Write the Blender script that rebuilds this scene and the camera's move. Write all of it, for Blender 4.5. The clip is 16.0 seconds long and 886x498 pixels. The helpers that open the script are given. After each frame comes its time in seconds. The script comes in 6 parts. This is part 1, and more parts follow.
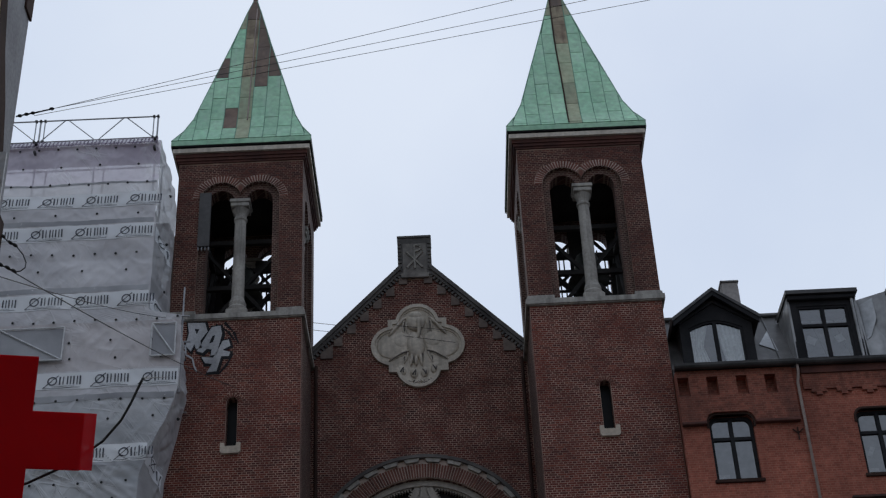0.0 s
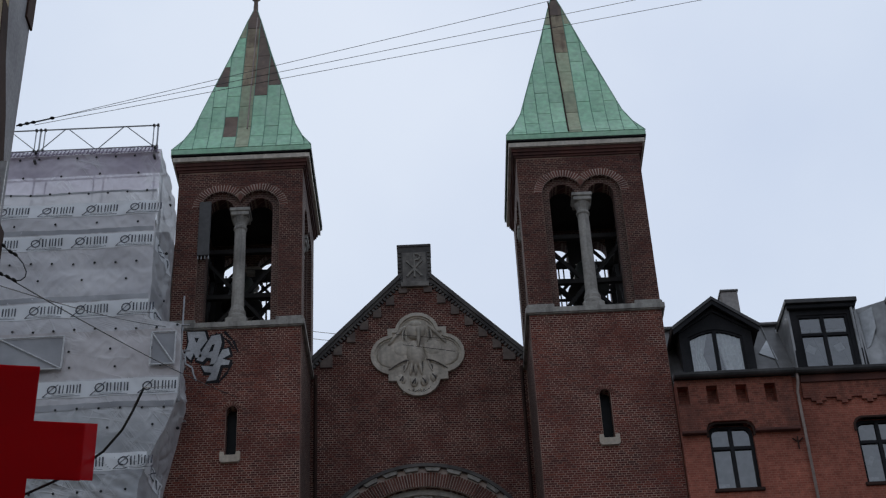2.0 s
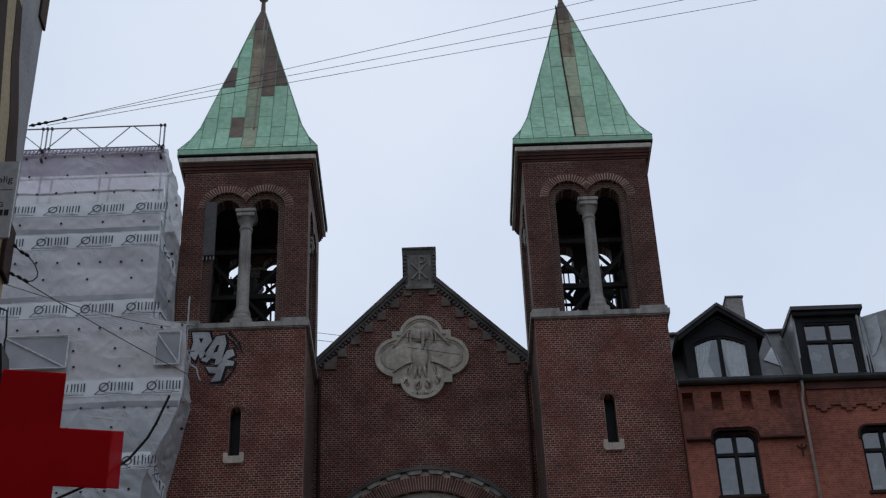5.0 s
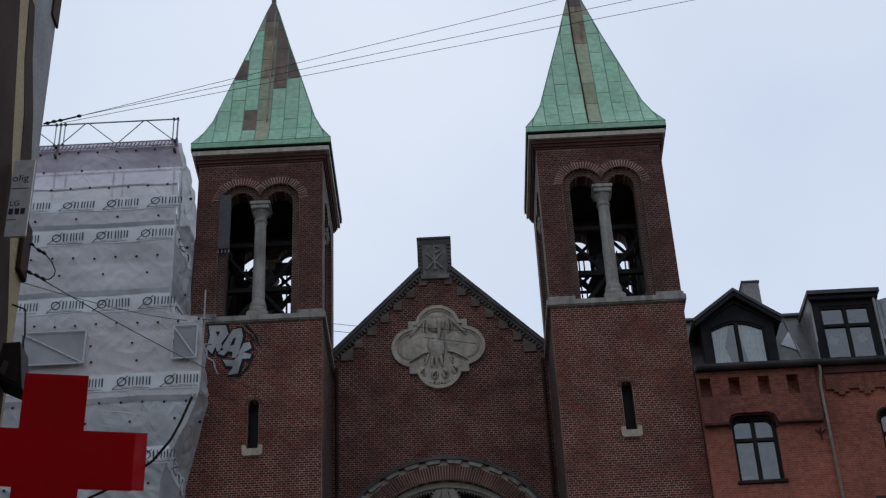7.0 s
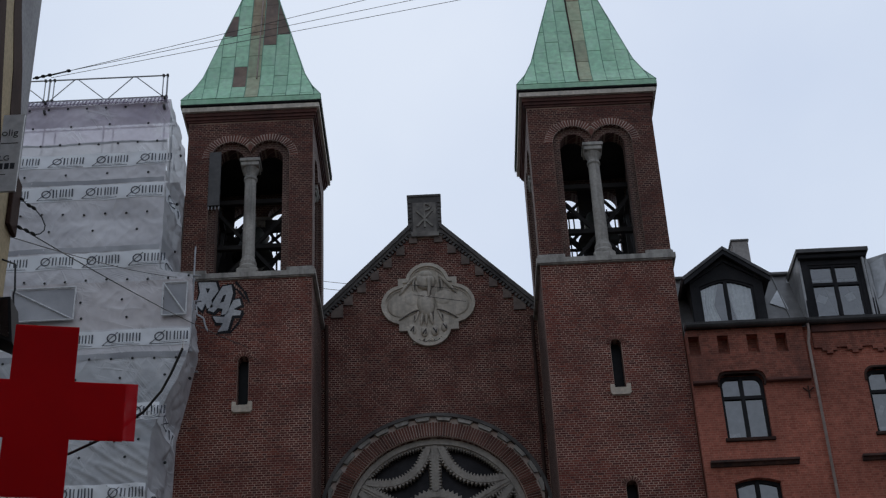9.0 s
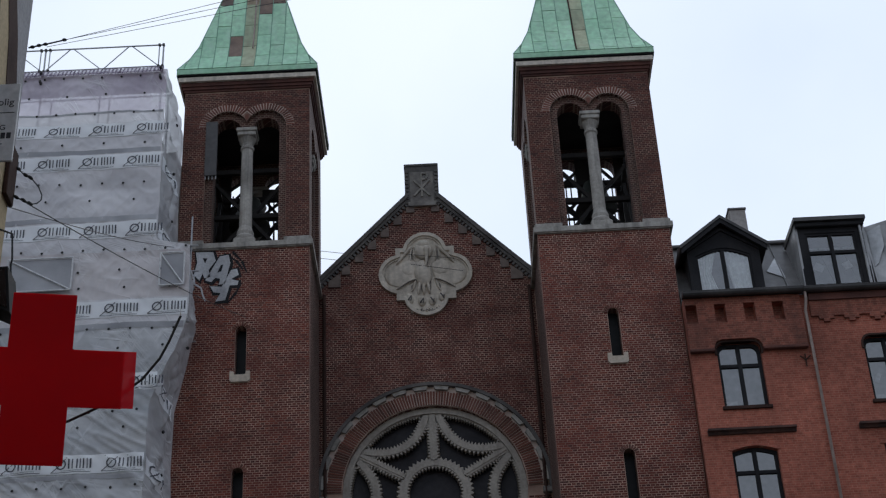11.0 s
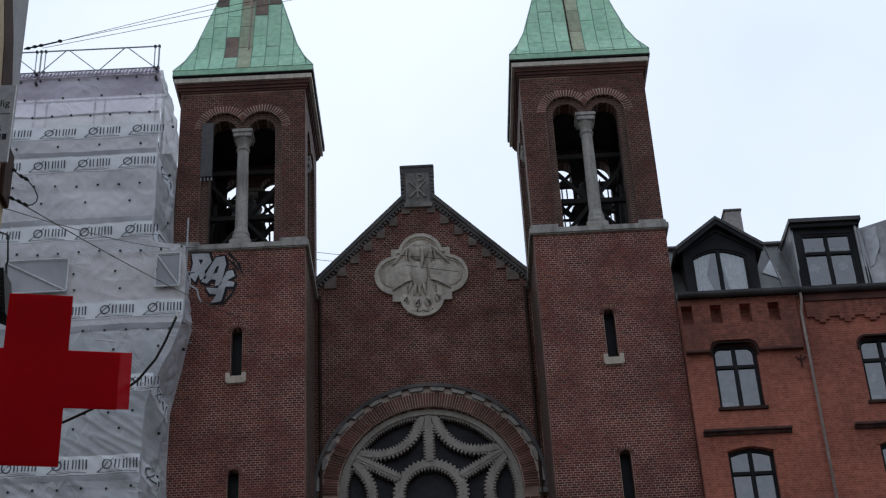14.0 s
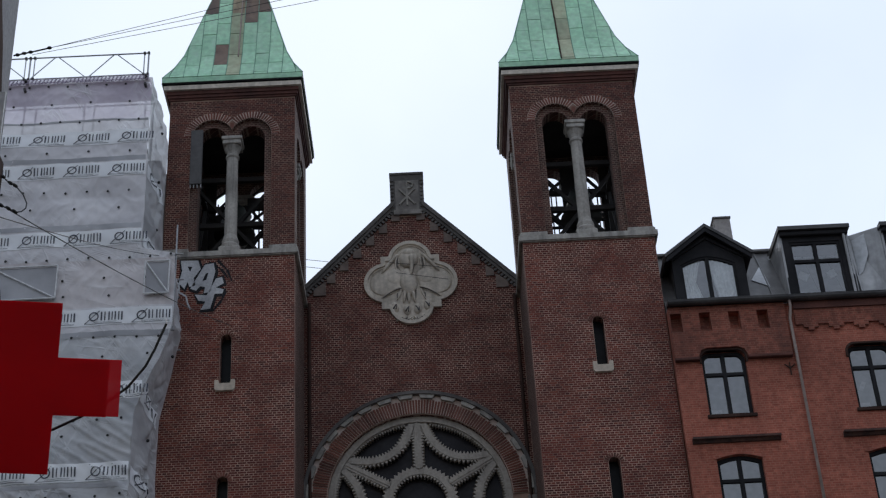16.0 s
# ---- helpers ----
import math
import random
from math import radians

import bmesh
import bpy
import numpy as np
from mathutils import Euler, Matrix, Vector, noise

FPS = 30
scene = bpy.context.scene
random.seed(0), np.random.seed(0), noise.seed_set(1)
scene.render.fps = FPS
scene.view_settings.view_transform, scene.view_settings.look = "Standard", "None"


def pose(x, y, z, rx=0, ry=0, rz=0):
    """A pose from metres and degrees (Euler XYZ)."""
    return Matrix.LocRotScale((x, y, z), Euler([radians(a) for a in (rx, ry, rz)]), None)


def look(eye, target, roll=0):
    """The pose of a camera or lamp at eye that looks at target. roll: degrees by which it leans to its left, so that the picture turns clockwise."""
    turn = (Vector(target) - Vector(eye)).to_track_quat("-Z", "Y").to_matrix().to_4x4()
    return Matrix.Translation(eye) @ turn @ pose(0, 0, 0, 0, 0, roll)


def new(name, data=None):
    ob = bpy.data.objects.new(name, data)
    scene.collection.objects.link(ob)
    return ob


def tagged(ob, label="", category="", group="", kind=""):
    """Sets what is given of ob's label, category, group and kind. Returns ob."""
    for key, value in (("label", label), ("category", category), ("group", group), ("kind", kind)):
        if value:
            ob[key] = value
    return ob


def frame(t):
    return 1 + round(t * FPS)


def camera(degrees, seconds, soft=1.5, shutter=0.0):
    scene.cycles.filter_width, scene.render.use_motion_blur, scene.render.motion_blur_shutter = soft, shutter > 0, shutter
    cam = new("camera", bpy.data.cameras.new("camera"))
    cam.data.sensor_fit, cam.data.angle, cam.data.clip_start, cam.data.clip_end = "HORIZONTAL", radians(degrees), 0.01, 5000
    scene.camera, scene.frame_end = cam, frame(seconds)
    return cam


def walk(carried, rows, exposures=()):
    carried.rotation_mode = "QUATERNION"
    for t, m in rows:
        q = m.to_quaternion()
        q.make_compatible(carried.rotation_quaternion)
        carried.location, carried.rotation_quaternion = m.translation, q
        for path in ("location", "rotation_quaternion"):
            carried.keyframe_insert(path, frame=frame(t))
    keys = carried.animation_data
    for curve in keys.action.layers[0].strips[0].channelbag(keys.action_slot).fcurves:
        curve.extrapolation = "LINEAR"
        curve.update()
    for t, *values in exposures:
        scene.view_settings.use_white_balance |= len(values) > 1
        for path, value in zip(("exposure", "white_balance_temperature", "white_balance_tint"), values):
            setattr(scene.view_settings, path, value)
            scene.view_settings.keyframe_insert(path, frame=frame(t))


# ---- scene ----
cam = camera(31.2, 16.0, soft=1.25)
EXPOSURES = [(0.0, -0.20), (9.0, -0.19), (10.0, 0.06), (12.5, 0.15), (16.0, 0.14)]
PATH = [
    (0, (0.177, 0.693, 1.32), (0.192, 2.337, 2.459), -2.9),
    (0.5, (0.17, 0.707, 1.328), (0.183, 2.351, 2.467), -2.9),
    (1, (0.174, 0.688, 1.318), (0.185, 2.331, 2.459), -2.8),
    (1.5, (0.179, 0.666, 1.312), (0.192, 2.307, 2.456), -2.8),
    (2, (0.173, 0.677, 1.319), (0.189, 2.315, 2.467), -2.9),
    (2.5, (0.169, 0.684, 1.326), (0.187, 2.32, 2.477), -2.9),
    (3, (0.153, 0.681, 1.329), (0.168, 2.313, 2.485), -2.5),
    (3.5, (0.137, 0.658, 1.341), (0.144, 2.292, 2.494), -1.8),
    (6, (0.002, 0.682, 1.407), (0.021, 2.322, 2.553), -2.5),
    (6.5, (0.007, 0.677, 1.423), (0.019, 2.321, 2.562), -2.5),
    (7, (0.008, 0.669, 1.424), (0.005, 2.314, 2.562), -2.8),
    (7.5, (0.01, 0.672, 1.429), (0.006, 2.316, 2.569), -2.3),
    (8, (0.01, 0.663, 1.418), (0.015, 2.304, 2.561), -2.2),
    (8.5, (0.007, 0.655, 1.396), (0.017, 2.304, 2.526), -2.4),
    (9, (0.008, 0.664, 1.389), (0.015, 2.338, 2.483), -2.8),
    (9.5, (0.0, 0.68, 1.39), (0.006, 2.365, 2.466), -2.9),
    (10, (0.008, 0.669, 1.378), (0.012, 2.361, 2.445), -3.0),
    (12.5, (-0.004, 0.695, 1.389), (0.012, 2.39, 2.449), -2.9),
    (13, (-0.001, 0.688, 1.384), (0.01, 2.383, 2.445), -2.8),
    (13.5, (-0.001, 0.691, 1.385), (0.01, 2.385, 2.448), -3.1),
    (14, (0.006, 0.669, 1.373), (0.02, 2.363, 2.436), -3.1),
    (14.5, (0.001, 0.676, 1.376), (0.02, 2.368, 2.442), -3.3),
    (15, (-0.002, 0.678, 1.378), (0.021, 2.37, 2.444), -3.2),
    (15.5, (0.006, 0.666, 1.37), (0.031, 2.357, 2.438), -3.4),
    (16, (0.0, 0.671, 1.374), (0.028, 2.36, 2.444), -3.3),
]
walk(cam, [(t, look(eye, target, roll)) for t, eye, target, roll in PATH], EXPOSURES)

# ---- sky, sun, exposure ----
GROUND = -0.3
world = bpy.data.worlds.new("overcast_sky")
scene.world = world
world.use_nodes = True
wn, wl = world.node_tree.nodes, world.node_tree.links
wn.clear()
w_out, w_bg, w_bg2, w_mix = wn.new("ShaderNodeOutputWorld"), wn.new("ShaderNodeBackground"), wn.new("ShaderNodeBackground"), wn.new("ShaderNodeMixShader")
w_sky, w_co, w_noise, w_ramp = wn.new("ShaderNodeTexSky"), wn.new("ShaderNodeTexCoord"), wn.new("ShaderNodeTexNoise"), wn.new("ShaderNodeValToRGB")
w_sky.sky_type, w_sky.sun_disc = "NISHITA", False
w_sky.sun_elevation, w_sky.sun_rotation = radians(48), radians(0)
w_noise.inputs["Scale"].default_value, w_noise.inputs["Detail"].default_value, w_noise.inputs["Roughness"].default_value = 2.2, 5.0, 0.5
w_ramp.color_ramp.elements[0].position, w_ramp.color_ramp.elements[0].color = 0.33, (0.60, 0.705, 0.91, 1)
w_ramp.color_ramp.elements[1].position, w_ramp.color_ramp.elements[1].color = 0.62, (0.757, 0.85, 1.0, 1)
w_bg.inputs["Strength"].default_value = 0.10
w_mix.inputs[0].default_value = 0.93
wl.new(w_co.outputs["Generated"], w_noise.inputs["Vector"])
wl.new(w_noise.outputs["Fac"], w_ramp.inputs[0])
wl.new(w_sky.outputs[0], w_bg.inputs[0])
# the cloud layer is brightest round the hidden sun, behind the church
w_dot, w_map = wn.new("ShaderNodeVectorMath"), wn.new("ShaderNodeMapRange")
w_dot.operation = "DOT_PRODUCT"
w_dot.inputs[1].default_value = (0.0, math.cos(radians(48)), math.sin(radians(48)))
w_map.interpolation_type = "SMOOTHSTEP"
w_map.inputs[1].default_value, w_map.inputs[2].default_value, w_map.inputs[3].default_value, w_map.inputs[4].default_value = -0.6, 0.85, 0.50, 1.04
wl.new(w_co.outputs["Generated"], w_dot.inputs[0])
wl.new(w_dot.outputs["Value"], w_map.inputs[0])
wl.new(w_map.outputs[0], w_bg2.inputs["Strength"])
wl.new(w_ramp.outputs[0], w_bg2.inputs[0])
wl.new(w_bg.outputs[0], w_mix.inputs[1])
wl.new(w_bg2.outputs[0], w_mix.inputs[2])
wl.new(w_mix.outputs[0], w_out.inputs[0])
sun = new("sun", bpy.data.lights.new("sun", "SUN"))
sun.data.energy, sun.data.angle, sun.data.color = 0.6, radians(30), (1.0, 0.96, 0.9)
sun.matrix_world = look((0, 60, 66), (0, 0, 0))


# ---- materials ----
def material(name, rough=0.8, metal=0.0):
    m = bpy.data.materials.new(name)
    m.use_nodes = True
    m.node_tree.nodes["Principled BSDF"].inputs["Roughness"].default_value = rough
    m.node_tree.nodes["Principled BSDF"].inputs["Metallic"].default_value = metal
    return m, m.node_tree.nodes, m.node_tree.links, m.node_tree.nodes["Principled BSDF"]


def noise_node(n, l, scale, detail=4, vec=None, stretch=None):
    t = n.new("ShaderNodeTexNoise")
    t.inputs["Scale"].default_value, t.inputs["Detail"].default_value = scale, detail
    if vec is None:
        vec = n.new("ShaderNodeNewGeometry").outputs["Position"]
    if stretch:
        s = n.new("ShaderNodeVectorMath")
        s.operation = "MULTIPLY"
        s.inputs[1].default_value = stretch
        l.new(vec, s.inputs[0])
        vec = s.outputs[0]
    l.new(vec, t.inputs["Vector"])
    return t.outputs["Fac"]


def ramp(n, l, fac, a, b, lo=0.35, hi=0.65):
    r = n.new("ShaderNodeValToRGB")
    r.color_ramp.elements[0].position, r.color_ramp.elements[0].color = lo, (*a, 1)
    r.color_ramp.elements[1].position, r.color_ramp.elements[1].color = hi, (*b, 1)
    l.new(fac, r.inputs[0])
    return r.outputs[0]


def mixed(n, l, fac, a, b, kind="MIX"):
    m = n.new("ShaderNodeMix")
    m.data_type, m.blend_type = "RGBA", kind
    for sock, val in ((m.inputs[0], fac), (m.inputs[6], a), (m.inputs[7], b)):
        if isinstance(val, bpy.types.NodeSocket):
            l.new(val, sock)
        elif isinstance(val, (int, float)):
            sock.default_value = val
        else:
            sock.default_value = (*val, 1)
    return m.outputs[2]


def bumped(n, l, bsdf, height, strength=0.3, dist=0.01):
    b = n.new("ShaderNodeBump")
    b.inputs["Strength"].default_value, b.inputs["Distance"].default_value = strength, dist
    l.new(height, b.inputs["Height"])
    l.new(b.outputs[0], bsdf.inputs["Normal"])


def weathered(name, a, b, rough=0.8, metal=0.0, fine=18.0, coarse=1.3, bump=0.25, streak=None, per_piece=0.0):
    """Two-scale colour variation with grain relief; streak: (colour, amount) of vertical run-off stains."""
    m, n, l, p = material(name, rough, metal)
    col = ramp(n, l, noise_node(n, l, coarse, 5), a, b)
    f = noise_node(n, l, fine, 3)
    col = mixed(n, l, 0.45, col, ramp(n, l, f, (0.62,) * 3, (1.25,) * 3, 0.3, 0.7), "MULTIPLY")
    if streak:
        s = noise_node(n, l, 1.0, 4, None, (5.0, 5.0, 0.5))
        sm = n.new("ShaderNodeMapRange")
        sm.inputs[1].default_value, sm.inputs[2].default_value, sm.inputs[4].default_value = 0.5, 0.75, streak[1]
        l.new(s, sm.inputs[0])
        col = mixed(n, l, sm.outputs[0], col, streak[0])
    if per_piece:
        oi = n.new("ShaderNodeObjectInfo")
        v = n.new("ShaderNodeMapRange")
        v.inputs[3].default_value, v.inputs[4].default_value = 1 - per_piece, 1 + per_piece
        l.new(oi.outputs["Random"], v.inputs[0])
        h = n.new("ShaderNodeHueSaturation")
        l.new(v.outputs[0], h.inputs["Value"])
        l.new(col, h.inputs["Color"])
        col = h.outputs[0]
    l.new(col, p.inputs["Base Color"])
    bumped(n, l, p, f, bump)
    return m


def brickwork(name, a, b, dark, mortar, patch=(0.75, 1.2), mortar_size=0.011, streak=0.35, vary=0.6):
    """Brick bond at true size: 228 mm stretchers, 15 courses a metre."""
    m, n, l, p = material(name, 0.88)
    g = n.new("ShaderNodeNewGeometry")
    s = n.new("ShaderNodeSeparateXYZ")
    l.new(g.outputs["Position"], s.inputs[0])
    u = n.new("ShaderNodeMath")
    u.operation = "ADD"
    l.new(s.outputs[0], u.inputs[0])
    l.new(s.outputs[1], u.inputs[1])
    c = n.new("ShaderNodeCombineXYZ")
    l.new(u.outputs[0], c.inputs[0])
    l.new(s.outputs[2], c.inputs[1])
    def bond(c1, c2, mo, bias):
        t = n.new("ShaderNodeTexBrick")
        t.offset, t.squash, t.squash_frequency = 0.5, 0.5, 2
        t.inputs["Scale"].default_value, t.inputs["Brick Width"].default_value = 1.0, 0.236
        t.inputs["Row Height"].default_value, t.inputs["Mortar Size"].default_value = 0.0667, mortar_size
        t.inputs["Mortar Smooth"].default_value, t.inputs["Bias"].default_value = 0.2, bias
        t.inputs["Color1"].default_value, t.inputs["Color2"].default_value, t.inputs["Mortar"].default_value = (*c1, 1), (*c2, 1), (*mo, 1)
        l.new(c.outputs[0], t.inputs["Vector"])
        return t
    t = bond(a, b, mortar, -0.1)
    spread = ramp(n, l, noise_node(n, l, 0.55, 5), (patch[0],) * 3, (patch[1],) * 3, 0.3, 0.7)
    col = mixed(n, l, 1.0, t.outputs["Color"], spread, "MULTIPLY")
    wear = noise_node(n, l, 7.0, 4)
    col = mixed(n, l, vary, col, ramp(n, l, wear, (0.55,) * 3, (1.4,) * 3, 0.3, 0.7), "MULTIPLY")
    soot = n.new("ShaderNodeMapRange")
    soot.inputs[1].default_value, soot.inputs[2].default_value, soot.inputs[4].default_value = 0.48, 0.72, streak
    l.new(noise_node(n, l, 1.0, 5, None, (1.6, 1.6, 0.4)), soot.inputs[0])
    col = mixed(n, l, soot.outputs[0], col, dark)
    l.new(col, p.inputs["Base Color"])
    h = n.new("ShaderNodeMath")
    h.operation = "SUBTRACT"
    l.new(wear, h.inputs[0])
    l.new(t.outputs["Fac"], h.inputs[1])
    bumped(n, l, p, h.outputs[0], 0.6, 0.012)
    return m


def glass(name, tint=(0.95, 0.98, 1.0), gloss=1.0):
    m, n, l, p = material(name)
    n.remove(p)
    tr, gl, fr, mx = n.new("ShaderNodeBsdfTransparent"), n.new("ShaderNodeBsdfGlossy"), n.new("ShaderNodeFresnel"), n.new("ShaderNodeMixShader")
    tr.inputs[0].default_value = (*tint, 1)
    gl.inputs["Roughness"].default_value = 0.03
    gl.inputs[0].default_value = (gloss, gloss, gloss, 1)
    fr.inputs["IOR"].default_value = 2.9
    l.new(fr.outputs[0], mx.inputs[0])
    l.new(tr.outputs[0], mx.inputs[1])
    l.new(gl.outputs[0], mx.inputs[2])
    l.new(mx.outputs[0], n["Material Output"].inputs[0])
    return m


def sheer(name, a, b, clear, back, rough=0.5, fine=30.0, folds=None, gloss=0.4, creased=False):
    """Thin see-through sheet: a diffuse and a translucent share, and a clear share."""
    m, n, l, p = material(name, rough)
    tl, tr, m1, m2 = n.new("ShaderNodeBsdfTranslucent"), n.new("ShaderNodeBsdfTransparent"), n.new("ShaderNodeMixShader"), n.new("ShaderNodeMixShader")
    col = ramp(n, l, noise_node(n, l, 0.9, 6, None, folds or (1, 1, 1)), a, b)
    l.new(col, p.inputs["Base Color"])
    l.new(col, tl.inputs[0])
    m1.inputs[0].default_value, m2.inputs[0].default_value = back, clear
    l.new(p.outputs[0], m1.inputs[1])
    l.new(tl.outputs[0], m1.inputs[2])
    l.new(m1.outputs[0], m2.inputs[1])
    l.new(tr.outputs[0], m2.inputs[2])
    l.new(m2.outputs[0], n["Material Output"].inputs[0])
    p.inputs["Specular IOR Level"].default_value = gloss
    relief = noise_node(n, l, fine, 4, None, (1.0, 1.0, 0.7) if creased else None)
    if creased:
        relief.node.noise_type = "RIDGED_MULTIFRACTAL"
        relief.node.inputs["Distortion"].default_value = 0.6
    bumped(n, l, p, relief, 0.24 if creased else 0.4, 0.05 if creased else 0.02)
    return m


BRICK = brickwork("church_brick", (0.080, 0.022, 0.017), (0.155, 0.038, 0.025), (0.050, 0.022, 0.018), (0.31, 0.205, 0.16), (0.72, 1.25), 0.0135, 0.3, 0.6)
# bell stage: a browner brick, with dimmer light painted into its colour
DIM_BRICK = brickwork("dimmed_church_brick", (0.050, 0.018, 0.015), (0.098, 0.030, 0.021), (0.040, 0.020, 0.017), (0.21, 0.145, 0.112), (0.72, 1.25), 0.0125, 0.3, 0.6)
GABLE_BRICK = brickwork("gable_brick", (0.080, 0.029, 0.022), (0.16, 0.047, 0.034), (0.050, 0.025, 0.021), (0.38, 0.28, 0.23), (0.72, 1.25), 0.0125, 0.3, 0.6)
HOUSE_BRICK = brickwork("house_brick", (0.315, 0.082, 0.050), (0.415, 0.122, 0.077), (0.15, 0.05, 0.033), (0.40, 0.17, 0.115), (0.72, 1.25), 0.008, 0.34, 0.5)
# darker than the house wall; for the friezes and niche backs
FRIEZE_BRICK = brickwork("dark_house_brick", (0.185, 0.053, 0.034), (0.30, 0.088, 0.055), (0.075, 0.032, 0.025), (0.27, 0.12, 0.08), (0.7, 1.2), 0.008, 0.5, 0.6)


def brick_piece(name, shades, patch, soot, single):
    """Fired brick whose shade changes from piece to piece, with drifts of tone and soot over the wall."""
    m, n, l, p = material(name, 0.88)
    rnd = n.new("ShaderNodeObjectInfo").outputs["Random"] if single else n.new("ShaderNodeNewGeometry").outputs["Random Per Island"]
    r = n.new("ShaderNodeValToRGB")
    for i, (pos, c) in enumerate(shades):
        e = r.color_ramp.elements[i] if i < 2 else r.color_ramp.elements.new(pos)
        e.position, e.color = pos, (*c, 1)
    l.new(rnd, r.inputs[0])
    col = mixed(n, l, 1.0, r.outputs[0], ramp(n, l, noise_node(n, l, 0.55, 5), (patch[0],) * 3, (patch[1],) * 3, 0.3, 0.7), "MULTIPLY")
    grain = noise_node(n, l, 30.0, 3)
    col = mixed(n, l, 0.5, col, ramp(n, l, grain, (0.65,) * 3, (1.3,) * 3, 0.3, 0.7), "MULTIPLY")
    k = n.new("ShaderNodeMapRange")
    k.inputs[1].default_value, k.inputs[2].default_value, k.inputs[4].default_value = 0.5, 0.8, 0.28
    l.new(noise_node(n, l, 1.0, 5, None, (0.9, 0.9, 0.35)), k.inputs[0])
    col = mixed(n, l, k.outputs[0], col, soot)
    l.new(col, p.inputs["Base Color"])
    bumped(n, l, p, grain, 0.35, 0.006)
    return m


TOWER_SHADES = ((0.0, (0.078, 0.0182, 0.0141)), (1.0, (0.221, 0.0547, 0.0326)), (0.2, (0.115, 0.0243, 0.0170)), (0.6, (0.147, 0.0304, 0.0200)), (0.9, (0.175, 0.0372, 0.0229)))
# browner tones for the bell stage, lowered further to hold dimmer light
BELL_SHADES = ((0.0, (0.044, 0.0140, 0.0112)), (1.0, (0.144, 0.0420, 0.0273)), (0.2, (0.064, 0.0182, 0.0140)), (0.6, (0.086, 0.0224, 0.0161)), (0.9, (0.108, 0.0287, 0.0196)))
GABLE_SHADES = ((0.0, (0.059, 0.0175, 0.0152)), (1.0, (0.180, 0.0517, 0.0350)), (0.2, (0.090, 0.0236, 0.0190)), (0.6, (0.117, 0.0289, 0.0220)), (0.9, (0.140, 0.0350, 0.0251)))
TOWER_PIECE = brick_piece("tower_brick_joined", TOWER_SHADES, (0.75, 1.25), (0.055, 0.025, 0.021), False)
TOWER_SINGLE = brick_piece("tower_brick_single", TOWER_SHADES, (0.75, 1.25), (0.055, 0.025, 0.021), True)
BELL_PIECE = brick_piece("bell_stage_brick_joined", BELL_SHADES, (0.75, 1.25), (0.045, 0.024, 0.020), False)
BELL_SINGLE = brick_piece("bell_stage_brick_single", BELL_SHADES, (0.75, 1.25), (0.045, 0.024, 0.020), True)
GABLE_PIECE = brick_piece("gable_brick_joined", GABLE_SHADES, (0.75, 1.25), (0.050, 0.025, 0.021), False)
GABLE_SINGLE = brick_piece("gable_brick_single", GABLE_SHADES, (0.75, 1.25), (0.050, 0.025, 0.021), True)
JOINT = weathered("lime_joint", (0.27, 0.165, 0.128), (0.56, 0.39, 0.305), 0.95, fine=4, coarse=1.4)
# bell stage mortar, darkened in colour to match its dimmed brick
DIM_JOINT = weathered("dimmed_joint", (0.15, 0.088, 0.068), (0.36, 0.235, 0.175), 0.95, fine=4, coarse=1.4)
ARCH_BRICK = weathered("arch_brick", (0.110, 0.042, 0.032), (0.19, 0.070, 0.048), 0.88, fine=40, per_piece=0.3)
CORNICE_BRICK = weathered("cornice_brick", (0.062, 0.025, 0.020), (0.115, 0.042, 0.031), 0.88, fine=11, coarse=1.6)
MORTAR = weathered("mortar", (0.48, 0.38, 0.325), (0.58, 0.47, 0.41), 0.95, fine=50)
STONE = weathered("grey_sandstone", (0.29, 0.268, 0.238), (0.45, 0.42, 0.378), 0.85, fine=12, coarse=1.1, bump=0.4, streak=((0.10, 0.095, 0.088), 0.75))
SILL_STONE = weathered("clean_limestone", (0.50, 0.42, 0.335), (0.64, 0.55, 0.45), 0.82, fine=12, coarse=2.0, bump=0.3)
PALE_STONE = weathered("pale_limestone", (0.52, 0.46, 0.385), (0.66, 0.59, 0.50), 0.82, fine=10, coarse=1.6, bump=0.4, streak=((0.27, 0.235, 0.195), 0.6))
TRACERY = weathered("tracery_stone", (0.35, 0.315, 0.275), (0.47, 0.425, 0.37), 0.85, fine=14, coarse=0.9, bump=0.3, streak=((0.21, 0.185, 0.16), 0.5))
# sooty masonry; also paints the shade in the medallion's hollows
DARK_STONE = weathered("soot_and_shade_stone", (0.075, 0.068, 0.066), (0.15, 0.138, 0.128), 0.85, fine=12, bump=0.4)
KNEELER = weathered("brown_grey_stone", (0.135, 0.102, 0.088), (0.23, 0.180, 0.152), 0.85, fine=9, coarse=1.4, bump=0.4)
GREY_STONE = weathered("lichen_grey_stone", (0.165, 0.150, 0.138), (0.28, 0.258, 0.235), 0.85, fine=9, coarse=2.2, bump=0.4)
VERDIGRIS = weathered("verdigris_copper", (0.345, 0.625, 0.415), (0.45, 0.72, 0.495), 0.6, 0.15, fine=6, coarse=0.8, bump=0.12, streak=((0.50, 0.69, 0.55), 0.5), per_piece=0.13)
RUST_COPPER = weathered("brown_copper", (0.105, 0.066, 0.046), (0.18, 0.116, 0.080), 0.55, 0.15, fine=7, coarse=1.5, bump=0.12, streak=((0.075, 0.05, 0.045), 0.6), per_piece=0.2)
